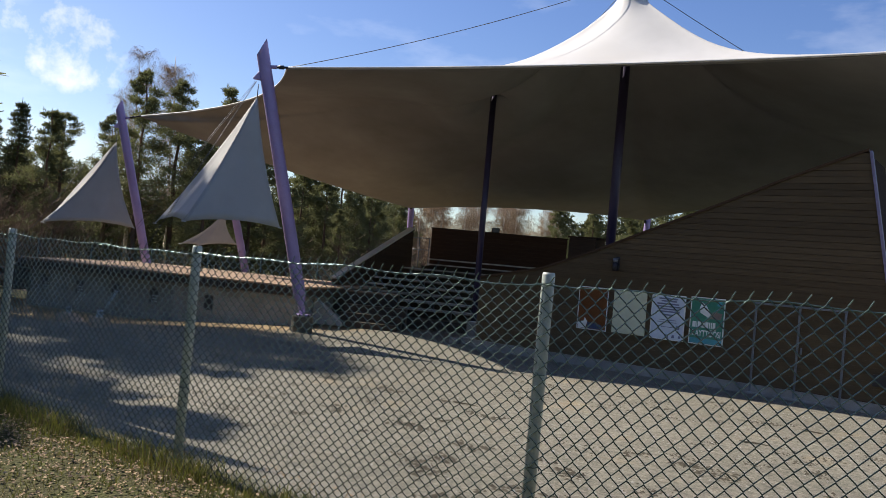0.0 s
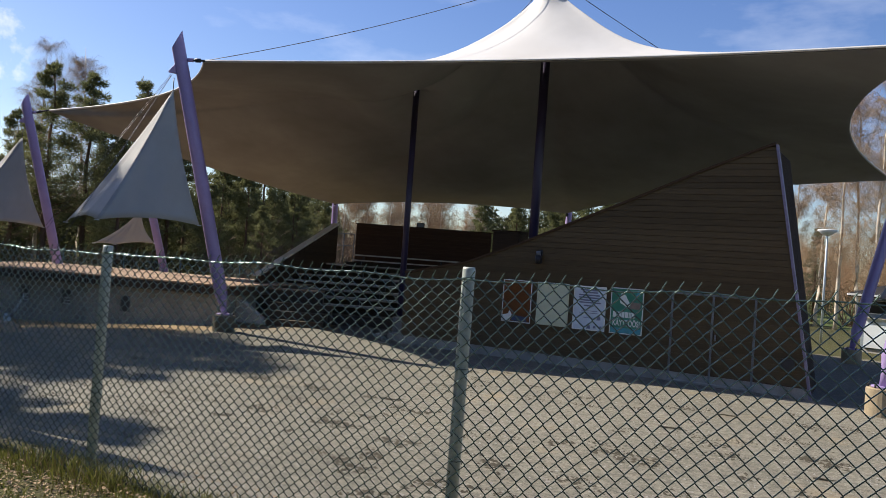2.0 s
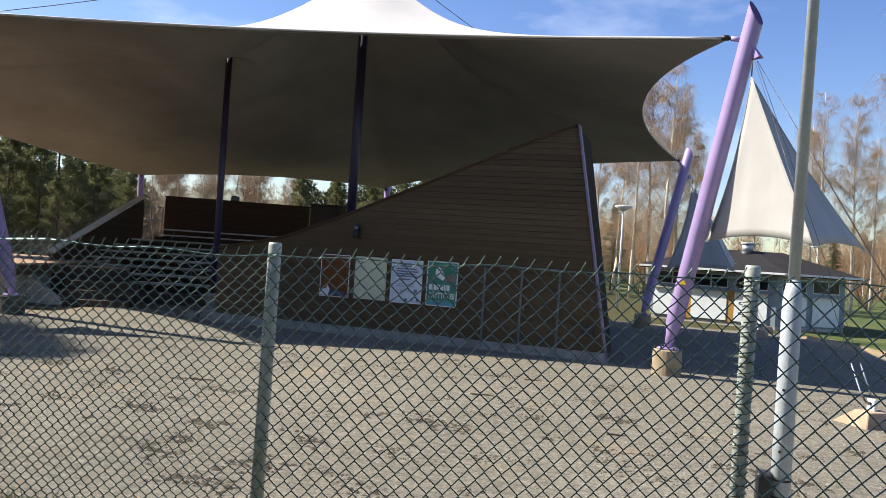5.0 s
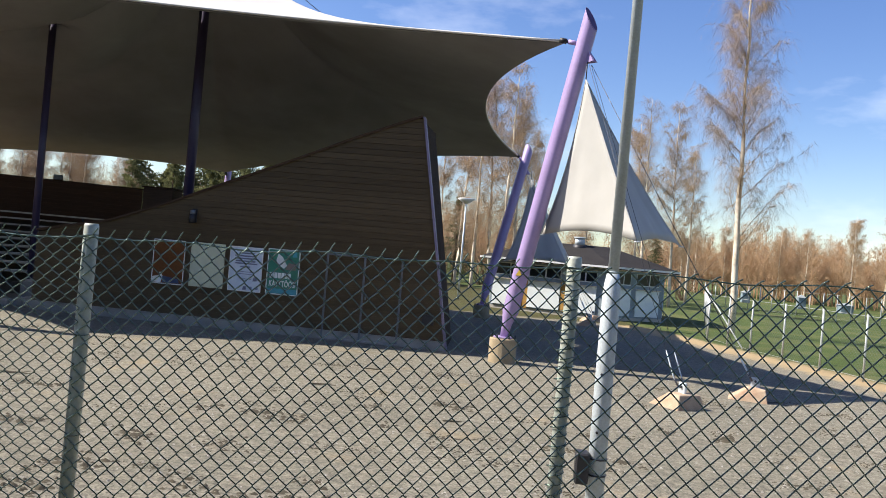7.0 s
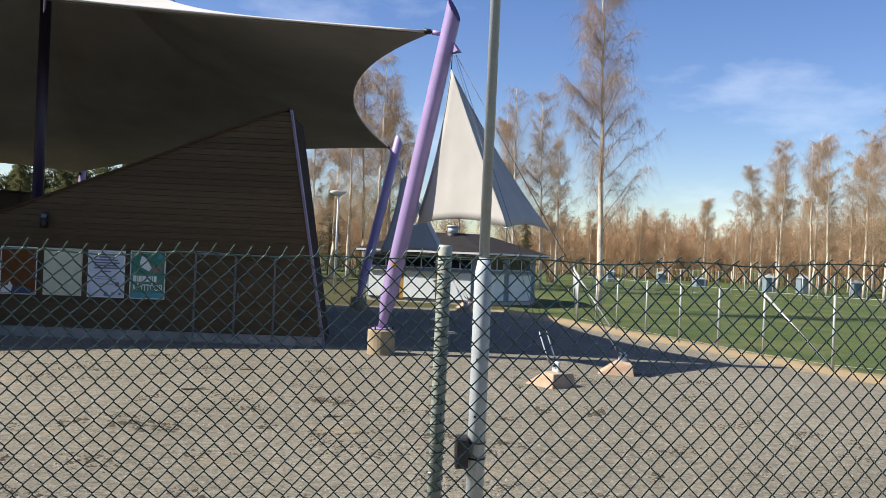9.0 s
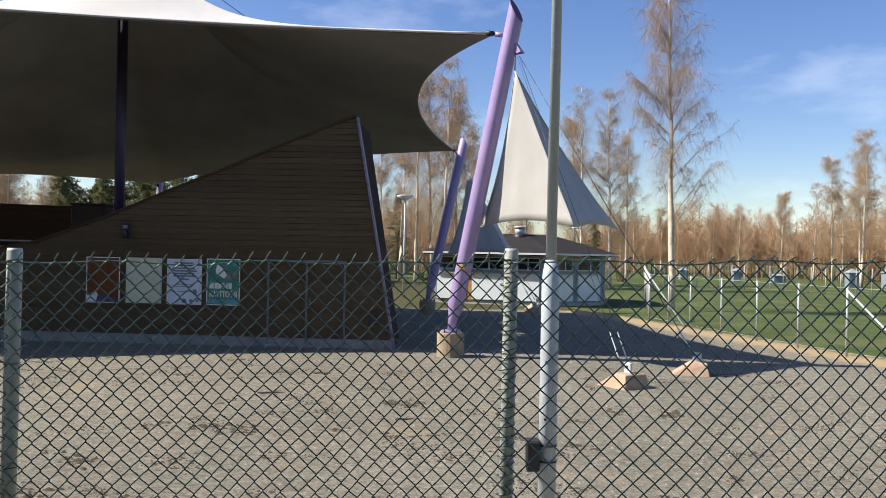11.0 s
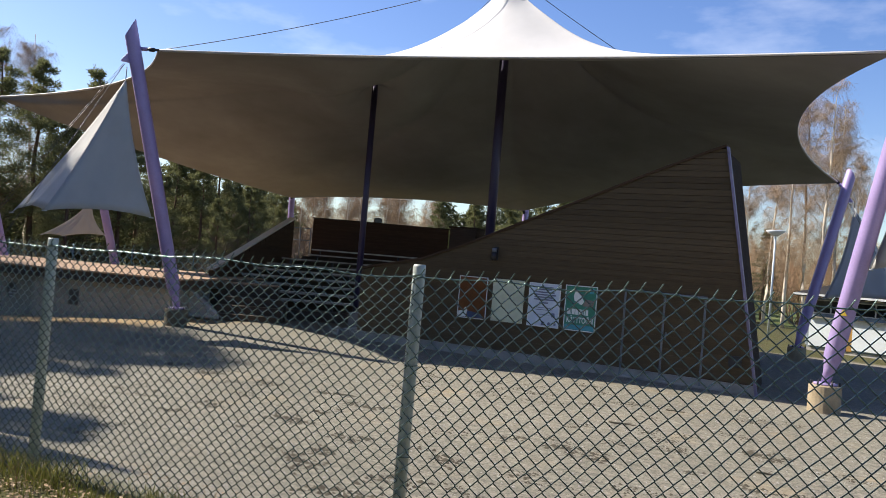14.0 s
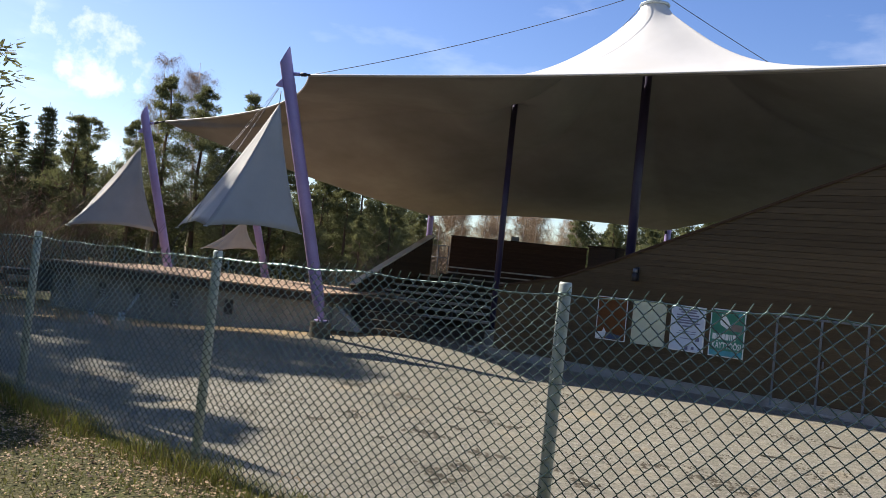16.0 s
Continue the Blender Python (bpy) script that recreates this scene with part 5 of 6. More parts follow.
# ---------------------------------------------------------------- side fence and far fence of the playing field
def light_fence(points, height, spacing, label, braced=(), sparse=False, mat=None):
    mat = mat or M_POSTPALE
    f = thing("field_fence", (*points[0], 0), label, "fence", "fences of the playing field")
    vs, fs = [], []
    n = 0
    for (xa, ya), (xb, yb) in zip(points, points[1:]):
        L = math.hypot(xb - xa, yb - ya)
        cnt = max(1, round(L / spacing))
        for k in range(cnt + 1 if (xb, yb) == points[-1] else cnt):
            u = k / cnt
            x, y = xa + (xb - xa) * u, ya + (yb - ya) * u
            tube("post", [(x, y, -0.05), (x, y, height)], 0.028 if not sparse else 0.03, mat, f, sides=8)
        tube("top_wire", [(xa, ya, height - 0.04), (xb, yb, height - 0.04)], 0.006, mat, f, sides=5)
        tube("bottom_wire", [(xa, ya, 0.1), (xb, yb, 0.1)], 0.004, mat, f, sides=5)
        if not sparse:
            m = round(L / 0.11)
            a, b = Vector((xa, ya, 0)), Vector((xb, yb, 0))
            for k in range(m):
                p, q = a.lerp(b, k / m), a.lerp(b, (k + 14) / m)
                if (k + 14) <= m:
                    tube_data([p + Vector((0, 0, 0.08)), q + Vector((0, 0, height - 0.04))], 0.0022, 3, vs, fs, False)
                    tube_data([q + Vector((0, 0, 0.08)), p + Vector((0, 0, height - 0.04))], 0.0022, 3, vs, fs, False)
    if vs:
        tagged(link("mesh", vs, fs, M_FIELDWIRE, f, "thin grey wire mesh"), kind="stuff")
    for p, q in braced:
        tube("brace", [(p[0], p[1], height - 0.1), (q[0], q[1], 0.05)], 0.025, mat, f, sides=8)
    settle(f)


M_FIELDWIRE = material("dull_field_wire", (0.15, 0.17, 0.15), (0.10, 0.12, 0.10), rough=0.6, scale=6, fine=40, bump=0.0)
M_POSTPALE = material("pale_galvanised_post", (0.44, 0.46, 0.45), (0.34, 0.36, 0.35), rough=0.5, metal=0.2, scale=6, fine=40, bump=0.05)
light_fence([(6.0, 27.45), (6.66, 24.6), (7.57, 21.4), (8.51, 18.3), (9.35, 16.75), (13.0, 14.6), (17.5, 11.5)], 1.62, 1.9, "thin grey steel fence along the playing field", braced=(((6.0, 27.4), (6.6, 25.2)), ((8.51, 18.3), (9.25, 16.6))))
light_fence([(6.0, 27.4), (8.5, 40.0), (13.0, 62.0)], 1.6, 3.0, "thin grey steel fence along the playing field", sparse=True)
light_fence([(13.0, 62.0), (26.0, 47.0), (42.0, 30.0)], 1.7, 0.95, "far pale fence at the end of the playing field", sparse=True)


def far_hut(x, y, w, h):
    k = thing("hut", (x, y, 0), "small pale blue-grey hut beyond the playing field", "hut", "huts beyond the field")
    bm = bmesh.new()
    box(bm, (-w / 2, -w / 2, 0), (w / 2, w / 2, h * 0.78), 0.02)
    part("wall", bm, M_HUT, k)
    vs = [(-w * .6, -w * .6, h * .785), (w * .6, -w * .6, h * .785), (w * .6, w * .6, h * .785), (-w * .6, w * .6, h * .785), (0, 0, h)]
    link("roof", vs, [(3, 2, 1, 0), (0, 1, 4), (1, 2, 4), (2, 3, 4), (3, 0, 4)], M_ROOF_PALE, k)


M_HUT = material("pale_blue_paint", (0.20, 0.26, 0.29), (0.16, 0.21, 0.24), rough=0.7, scale=2, fine=20)
M_ROOF_PALE = material("pale_grey_roof", (0.28, 0.31, 0.32), (0.23, 0.25, 0.26), rough=0.7, scale=2, fine=20)
for x, y, w, h in ((15.6, 60.5, 1.0, 1.6), (18.6, 57.5, 0.9, 1.7), (24.0, 51.5, 1.1, 2.0), (26.0, 50.8, 1.2, 2.1), (28.8, 49.5, 1.0, 1.8), (21.0, 56.0, 1.4, 1.2), (31.5, 45.0, 1.2, 2.0)):
    far_hut(x * 1.25, y * 1.25, w * 0.72, h * 0.75)

light_fence([(-40.0, 12.0), (-34.5, 19.0), (-31.0, 26.0), (-28.0, 31.0)], 1.7, 2.4, "dark green mesh fence behind the stage", mat=M_WIRE)


def build_left_clutter():
    """A timber stack and a black bin beside the stage, seen through the fence."""
    k = thing("timber_stack", (-30.4, 12.4, 0), "low stack of brown timber beyond the stage", "timber")
    rnd = random.Random(3)
    for i in range(14):
        r, c = divmod(i, 5)
        x, y, z = -30.6 + 0.32 * c + 0.1 * r, 12.0 + 0.05 * c, 0.02 + 0.22 * r
        boxed("beam", (x, y, z), (x + 0.26, y + 2.6 + rnd.uniform(-.2, .2), z + 0.20), M_RED_WOOD if i % 3 else M_DECK, k, bevel=0.012)
    settle(k)
    b = thing("waste_bin", (-28.1, 12.9, 0), "square black waste bin beside the stage", "bin")
    boxed("body", (-28.4, 12.6, 0.02), (-27.75, 13.2, 0.80), M_DARK, b, bevel=0.03)
    boxed("lid", (-28.44, 12.56, 0.804), (-27.71, 13.24, 0.87), M_DARK, b, bevel=0.02)
    settle(b)
    c = thing("cable_box", (-12.5, 18.6, 0), "grey steel cabinet beside the stand wall", "cabinet")
    boxed("case", (-12.75, 18.35, 0.0), (-12.25, 18.75, 0.62), M_CONCRETE, c, bevel=0.015)
    boxed("door", (-12.73, 18.33, 0.05), (-12.27, 18.348, 0.58), M_STEEL_DULL, c, bevel=0.004)
    settle(c)
    for i in range(4):
        s = thing("step_block", (-12.6, 18.0, 0), "rough pale stone block at the wall's end", "block", "blocks at the wall's end")
        x, y = -12.9 + 0.33 * i, 17.75 + 0.12 * (i % 2)
        boxed("block", (x, y, -0.02), (x + 0.27, y + 0.3, 0.16 + 0.05 * (i % 3)), M_CONCRETE, s, bevel=0.03)
        settle(s)


build_left_clutter()


# ---------------------------------------------------------------- trees
def limb(rnd, p, d, length, r, steps, droop, verts, faces, sides=4, wild=0.18):
    """A bent tapering branch; returns its points and directions."""
    pts, dirs, q = [Vector(p)], [Vector(d)], Vector(p)
    d = Vector(d).normalized()
    for k in range(steps):
        d = (d + Vector((rnd.uniform(-wild, wild), rnd.uniform(-wild, wild), rnd.uniform(-wild, wild) - droop))).normalized()
        q = q + d * length / steps
        pts.append(q.copy()), dirs.append(d.copy())
    tube_data(pts, [r * (1 - 0.85 * k / steps) for k in range(steps + 1)], sides, verts, faces, False)
    return pts, dirs


def ribbon(p, d, length, width, steps, droop, rnd, verts, faces):
    """A fine twig: a narrow bent strip."""
    d = Vector(d).normalized()
    s = d.cross(Vector((rnd.uniform(-1, 1), rnd.uniform(-1, 1), rnd.uniform(-1, 1)))).normalized() * width
    q, k = Vector(p), len(verts)
    verts += [q - s, q + s]
    for i in range(steps):
        d = (d + Vector((rnd.uniform(-.1, .1), rnd.uniform(-.1, .1), -droop))).normalized()
        q = q + d * length / steps
        w = 1 - 0.8 * (i + 1) / steps
        verts += [q - s * w, q + s * w]
        faces.append((k + 2 * i, k + 2 * i + 1, k + 2 * i + 3, k + 2 * i + 2))


def birch_mesh(seed, h, fine):
    """A leafless birch: white stem, rising limbs, hanging fine twigs."""
    rnd = random.Random(seed)
    tv, tf, bv, bf, wv, wf = [], [], [], [], [], []
    stem = [Vector((0, 0, -0.1))]
    lean = Vector((rnd.uniform(-0.03, 0.03), rnd.uniform(-0.03, 0.03), 0))
    for k in range(1, 13):
        stem.append(Vector((lean.x * k + rnd.uniform(-0.035, 0.035), lean.y * k + rnd.uniform(-0.035, 0.035), h * k / 12)))
    R = 0.0088 * h
    tube_data(stem, [R * (1 - 0.93 * (k / 12)) + 0.006 for k in range(13)], 8, tv, tf)
    for b in range(int(30 + h * 1.5)):
        t = rnd.uniform(0.20, 0.97)
        i = min(int(t * 12), 11)
        p = stem[i].lerp(stem[i + 1], t * 12 - i)
        a = rnd.uniform(0, 2 * math.pi)
        up = rnd.uniform(0.9, 2.0)
        L = h * (0.15 * (1 - t) ** 0.6 + 0.04) * rnd.uniform(0.6, 1.2)
        pts, dirs = limb(rnd, p, (math.cos(a), math.sin(a), up), L, 0.014 * (1 - t) + 0.008, 6, 0.05, bv, bf, 3)
        for s in range(int(fine * (0.7 + L / 2.2))):
            q = pts[rnd.randrange(1, 7)]
            a2 = a + rnd.uniform(-1.6, 1.6)
            l2 = rnd.uniform(0.4, 1.1) * (0.5 + 0.12 * L)
            d2 = Vector((math.cos(a2), math.sin(a2), rnd.uniform(0.1, 0.9)))
            ribbon(q, d2, l2, 0.005, 2, 0.12, rnd, wv, wf)
            for w in range(12):
                m = q + d2.normalized() * l2 * rnd.uniform(0.2, 0.95)
                a3 = rnd.uniform(0, 2 * math.pi)
                ribbon(m, (math.cos(a3) * 0.6, math.sin(a3) * 0.6, rnd.uniform(-0.5, 0.4)), rnd.uniform(0.4, 1.2), 0.0033, 2, 0.7, rnd, wv, wf)
    return tv, tf, bv, bf, wv, wf


def birch(seed, h, fine=6):
    t = thing("birch_tree", (0, 0, 0), "tall leafless birch with pale bark and fine twigs", "tree", "birches")
    tv, tf, bv, bf, wv, wf = birch_mesh(seed, h, fine)
    link("trunk", tv, tf, M_BIRCH, t, smooth=True)
    tagged(link("branchwork", bv, bf, M_TWIG, t), kind="stuff")
    tagged(link("crown", wv, wf, M_BUD, t, "fine budding twigs"), kind="stuff")
    return t


def needles(rnd, c, radius, count, verts, faces, size, flat=0.7):
    """A loose clump of narrow needle sprays."""
    for _ in range(count):
        d = Vector((rnd.gauss(0, 1), rnd.gauss(0, 1), rnd.gauss(0, flat))).normalized()
        p = c + d * radius * rnd.uniform(0.2, 1.0)
        e = (d + Vector((rnd.uniform(-.6, .6), rnd.uniform(-.6, .6), rnd.uniform(-.2, .7)))).normalized() * size * rnd.uniform(0.7, 1.3)
        s = e.cross(Vector((rnd.uniform(-1, 1), rnd.uniform(-1, 1), rnd.uniform(-1, 1)))).normalized() * size * 0.16
        k = len(verts)
        verts += [p - s, p + s, p + e + s * 0.4, p + e - s * 0.4]
        faces.append((k, k + 1, k + 2, k + 3))


def pine(seed, h, low=0.3, name="pine_tree", label="dark green pine with bare lower stem"):
    rnd = random.Random(seed)
    t = thing(name, (0, 0, 0), label, "tree", "conifers")
    tv, tf, nv, nf = [], [], [], []
    stem = [Vector((rnd.uniform(-.08, .08) * (k > 0), rnd.uniform(-.08, .08) * (k > 0), h * k / 10 - 0.1 * (k == 0))) for k in range(11)]
    tube_data(stem, [0.016 * h * (1 - 0.92 * k / 10) + 0.01 for k in range(11)], 7, tv, tf)
    for b in range(int(34 + h * 2.4)):
        u = low + (0.99 - low) * (b + rnd.random()) / int(34 + h * 2.4)
        i = min(int(u * 10), 9)
        p = stem[i].lerp(stem[i + 1], u * 10 - i)
        a = rnd.uniform(0, 2 * math.pi)
        L = h * (0.25 * (1 - u) ** 0.75 + 0.018) * rnd.uniform(0.5, 1.3)
        pts, _ = limb(rnd, p, (math.cos(a), math.sin(a), rnd.uniform(0.0, 0.6)), L, 0.03 * (1.1 - u), 5, -0.03, tv, tf, 4)
        for k in (3, 4, 5):
            needles(rnd, pts[k] + Vector((0, 0, 0.08)), 0.15 + 0.18 * L, 84, nv, nf, 0.14, 0.5)
    link("trunk", tv, tf, M_BARK, t, smooth=True)
    tagged(link("crown", nv, nf, M_PINE, t, "dense clumps of dark needles"), kind="stuff")
    return t


def spruce(seed, h):
    rnd = random.Random(seed)
    t = thing("spruce_tree", (0, 0, 0), "dark pointed spruce with drooping branches", "tree", "conifers")
    tv, tf, nv, nf = [], [], [], []
    tube_data([(0, 0, -0.1), (0, 0, h)], [0.017 * h, 0.012], 7, tv, tf)
    levels = int(h * 3.4)
    for k in range(levels):
        z = h * (0.08 + 0.9 * k / levels)
        L = (h - z) * 0.24 + 0.12
        for j in range(7):
            a = rnd.uniform(0, 2 * math.pi)
            pts, _ = limb(rnd, (0, 0, z), (math.cos(a), math.sin(a), 0.12), L * rnd.uniform(0.75, 1.2), 0.018, 4, 0.06, tv, tf, 3)
            for q in pts[1:]:
                needles(rnd, q, 0.13 + 0.05 * L, 14, nv, nf, 0.14, 0.5)
    link("trunk", tv, tf, M_BARK, t, smooth=True)
    tagged(link("crown", nv, nf, M_SPRUCE, t, "layered dark needles"), kind="stuff")
    return t


def bush(seed, h, mat, label, count=900, spread=1.0):
    rnd = random.Random(seed)
    t = thing("bush", (0, 0, 0), label, "bush", "bushes")
    tv, tf, nv, nf = [], [], [], []
    for b in range(22):
        a = rnd.uniform(0, 2 * math.pi)
        pts, _ = limb(rnd, (rnd.uniform(-.3, .3), rnd.uniform(-.3, .3), -0.05), (math.cos(a) * 0.5 * spread, math.sin(a) * 0.5 * spread, 1), h * rnd.uniform(0.6, 1.0), 0.03, 6, 0.0, tv, tf, 4)
        for k in range(2, 7):
            for s in range(5):
                a2 = rnd.uniform(0, 2 * math.pi)
                p2, _ = limb(rnd, pts[k], (math.cos(a2), math.sin(a2), 0.7), h * 0.16, 0.008, 3, 0, tv, tf, 3)
                if mat:
                    needles(rnd, p2[-1], 0.16, count // 550 + 1, nv, nf, 0.10)
    tagged(link("branchwork", tv, tf, M_TWIG, t), kind="stuff")
    if nv:
        tagged(link("foliage", nv, nf, mat, t, "small fresh leaves"), kind="stuff")
    return t


def plant(make, places):
    """The first tree is built in place; the others are copies, turned and scaled."""
    variants = [(m(), h) for m, h in make]
    used = set()
    for k, (x, y, h, *v) in enumerate(places):
        i = v[0] if v else k % len(variants)
        ob, h0 = variants[i]
        s = h / h0
        m = pose(x, y, ground_z(x, y), 0, 0, (k * 137) % 360)
        if i in used:
            ob.scale = (1, 1, 1)
            c = copy_thing(ob, m)
            c.scale = (s, s, s)
        else:
            used.add(i)
            variants[i] = (ob, h0)
            first = (ob, m, s)
            FIRST.append(first)
    for ob, m, s in FIRST:
        ob.matrix_world = m
        ob.scale = (s, s, s)
    FIRST.clear()


FIRST = []
plant([(lambda: birch(1, 14, 13), 14), (lambda: birch(2, 13, 13), 13), (lambda: birch(3, 12.5, 12), 12.5), (lambda: birch(4, 14, 8), 14)], [
    (7.95, 32.3, 15.5), (-3.1, 52.0, 14.8), (-1.7, 55.0, 14.4), (-4.2, 52.0, 13.3), (-2.3, 50.1, 14.6), (-5.6, 54.9, 13.1), (-0.6, 58.2, 11.9),
    (6.5, 49.7, 12.9), (8.6, 51.5, 13.0), (7.1, 57.7, 12.7), (11.2, 60.0, 12.0), (3.5, 60.0, 11.5), (31.1, 65.1, 12.8), (32.6, 62.2, 13.2), (33.7, 56.9, 12.6), (32.9, 60.5, 12.8),
    (32.2, 67.6, 12.7), (32.4, 73.3, 12.0), (34.1, 88.9, 9.7), (34.8, 83.2, 10.2), (31.7, 51.1, 12.9), (29.5, 78.0, 9.0), (40.0, 70.0, 13.0), (37.5, 62.0, 12.5),
    (-44.6, 26.7, 14.2), (-45.0, 29.8, 14.6), (-45.4, 59.7, 10.5), (-45.0, 63.7, 11.0), (-40.2, 63.3, 11.4), (-42.6, 61.0, 10.4), (-37.0, 66.0, 11.0), (-48.0, 62.0, 11.0),
    (-10.0, 56.0, 12.0), (-7.5, 60.0, 12.0), (-38.5, 60.5, 9.5), (-43.5, 66.0, 11.0), (-36.0, 64.0, 10.5), (22.0, 96.0, 8.5), (27.0, 92.0, 8.5), (30.5, 58.5, 11.5), (36.0, 66.5, 9.5), (38.5, 59.5, 10.0), (35.0, 77.0, 9.0), (27.5, 84.5, 8.0), (31.0, 96.0, 8.0), (24.5, 100.0, 8.0), (39.5, 78.0, 9.5), (18.0, 92.0, 8.0), (15.0, 84.0, 7.5), (-44.0, 56.5, 11.0), (-41.0, 57.5, 11.5), (-39.5, 55.0, 10.5), (-37.5, 58.0, 11.0), (-46.5, 58.5, 11.5), (-35.5, 57.0, 10.5), (-43.0, 53.5, 10.0), (-40.0, 65.0, 12.0), (-46.0, 67.0, 12.5), (-50.0, 66.0, 12.0)])
plant([(lambda: pine(11, 11, 0.25), 11), (lambda: pine(12, 10, 0.15), 10), (lambda: pine(13, 9, 0.05), 9)], [
    (-39.3, 23.9, 11.6), (-42.0, 21.0, 9.0), (-40.3, 19.4, 8.6), (-39.2, 26.1, 11.6, 0), (-37.6, 27.1, 8.4), (-41.6, 31.3, 12.6), (-39.1, 31.6, 10.2),
    (-40.6, 37.1, 8.4), (-39.4, 38.4, 8.2), (-41.6, 43.2, 8.4), (-40.3, 44.4, 8.2), (-39.0, 46.0, 8.0), (-33.8, 61.3, 8.6), (-30.5, 61.8, 8.4), (-32.0, 64.0, 8.2),
    (-26.5, 63.0, 8.3), (-22.9, 61.9, 8.3), (-19.0, 62.0, 8.0), (-40.5, 34.0, 8.8), (-37.5, 41.0, 7.0), (-43.0, 40.0, 9.0), 
    # (-14.7, 2.8) to (-34.0, 6.6) and (-10.5, 0.8): unseen pines added for shade
    (-43.5, 24.5, 9.5), (-41.0, 28.5, 9.0), (-37.0, 33.0, 6.5, 2), (-35.5, 36.0, 5.5, 2), (-14.7, 2.8, 9.5, 1), (-17.6, 4.6, 9.5, 1), (-13.0, 1.5, 7.2, 1), (-22.5, 3.4, 12.5, 0), (-26.5, 4.2, 13.0, 1), (-19.5, 3.2, 10.0, 1), (-31.0, 6.2, 19.0, 0), (-35.5, 8.1, 23.5, 0), (-40.5, 9.4, 27.0, 1), (-34.0, 6.6, 17.0, 1), (-15.0, 66.0, 8.5), (-11.0, 64.0, 7.5), (-9.0, 53.0, 6.0, 2), (-43.5, 40.0, 11.0, 1), (-47.0, 44.5, 12.0, 0), (-41.0, 41.5, 10.0, 1), (-45.5, 50.0, 11.0, 2), (-43.0, 46.5, 9.5, 2), (-46.5, 54.0, 10.5, 0), (-25.0, 57.0, 8.5, 1), (-22.0, 56.0, 9.0, 2), (-19.5, 55.0, 10.0, 1), (-17.0, 56.5, 10.5, 2), (-14.5, 55.0, 11.0, 1), (-10.5, 0.8, 5.6, 2)])
plant([(lambda: spruce(21, 9.5), 9.5)], [(-43.9, 19.5, 9.6), (-45.9, 19.0, 8.8), (-46.5, 16.5, 8.0), (-41.5, 36.0, 8.0), (10.5, 72.0, 6.0), (-6.5, 62.0, 7.0)])
plant([(lambda: bush(31, 3.0, M_LEAF, "green bush with fresh spring leaves"), 3.0)], [(-39.1, 22.0, 2.9), (-37.0, 20.5, 2.4), (-36.0, 24.0, 2.6), (-35.5, 28.0, 2.4), (-34.0, 33.0, 2.6), (-30.0, 40.0, 2.4)])
plant([(lambda: bush(32, 5.0, None, "leafless brown shrub with fine twigs"), 5.0), (lambda: bush(33, 4.0, None, "leafless brown shrub with fine twigs", spread=1.4), 4.0)], [
    (-38.0, 17.6, 5.4), (-39.5, 16.0, 5.6), (-36.5, 18.8, 4.6), (-41.0, 17.8, 6.4), (-37.5, 15.0, 4.8), (-34.0, 38.0, 5.0), (-33.0, 42.0, 5.4), (-36.5, 47.0, 6.0), (-34.5, 44.0, 5.0), (-35.0, 49.5, 5.6),
    (1.0, 58.0, 4.0), (-4.0, 60.0, 5.0), (4.0, 56.0, 4.0), (-7.0, 50.0, 4.5), (12.0, 66.0, 5.0), (-32.0, 30.5, 3.5), (-31.0, 34.0, 3.5)])


def far_wood(name, cx0, cy0, cx1, cy1, depth, h, seed, count, mat, label):
    """A distant belt of leafless trees: many fine upright sprays and thin stems."""
    rnd = random.Random(seed)
    vs, fs = [], []
    d = Vector((cx1 - cx0, cy1 - cy0, 0))
    n = Vector((-d.y, d.x, 0)).normalized()
    for k in range(count):
        u = rnd.random()
        base = Vector((cx0, cy0, 0)) + d * u + n * rnd.uniform(0, depth)
        hh = h * rnd.uniform(0.65, 1.1) * (0.8 + 0.3 * noise.noise(Vector((u * 9, seed, 0))))
        tube_data([base - Vector((0, 0, 0.1)), base + Vector((rnd.uniform(-.3, .3), rnd.uniform(-.3, .3), hh))], [0.06, 0.012], 3, vs, fs, False)
        for s in range(48):
            z = hh * rnd.uniform(0.15, 1.0)
            a = rnd.uniform(0, 6.28)
            l = (0.35 + 0.22 * (hh - z)) * rnd.uniform(0.6, 1.2)
            p = base + Vector((0, 0, z))
            q = p + Vector((math.cos(a) * l, math.sin(a) * l, l * rnd.uniform(0.5, 1.3)))
            tube_data([p, q], [0.02, 0.006], 3, vs, fs, False)
            for w in range(3):
                r = p.lerp(q, rnd.uniform(0.3, 1.0))
                tube_data([r, r + Vector((rnd.uniform(-.6, .6), rnd.uniform(-.6, .6), rnd.uniform(-.3, .8)))], [0.012, 0.004], 3, vs, fs, False)
    return tagged(link(name, vs, fs, mat), label, "wood", kind="stuff")


far_wood("far_wood", 8.0, 104.0, 70.0, 62.0, 24.0, 9.0, 41, 900, M_FARWOOD, "distant belt of leafless brown trees")
far_wood("far_wood", -62.0, 66.0, 8.0, 100.0, 18.0, 9.5, 42, 420, M_FARWOOD, "distant belt of leafless brown trees")
far_wood("far_wood", -50.0, -4.0, -50.0, 60.0, 14.0, 7.0, 43, 300, M_FARWOOD, "distant belt of leafless brown trees")


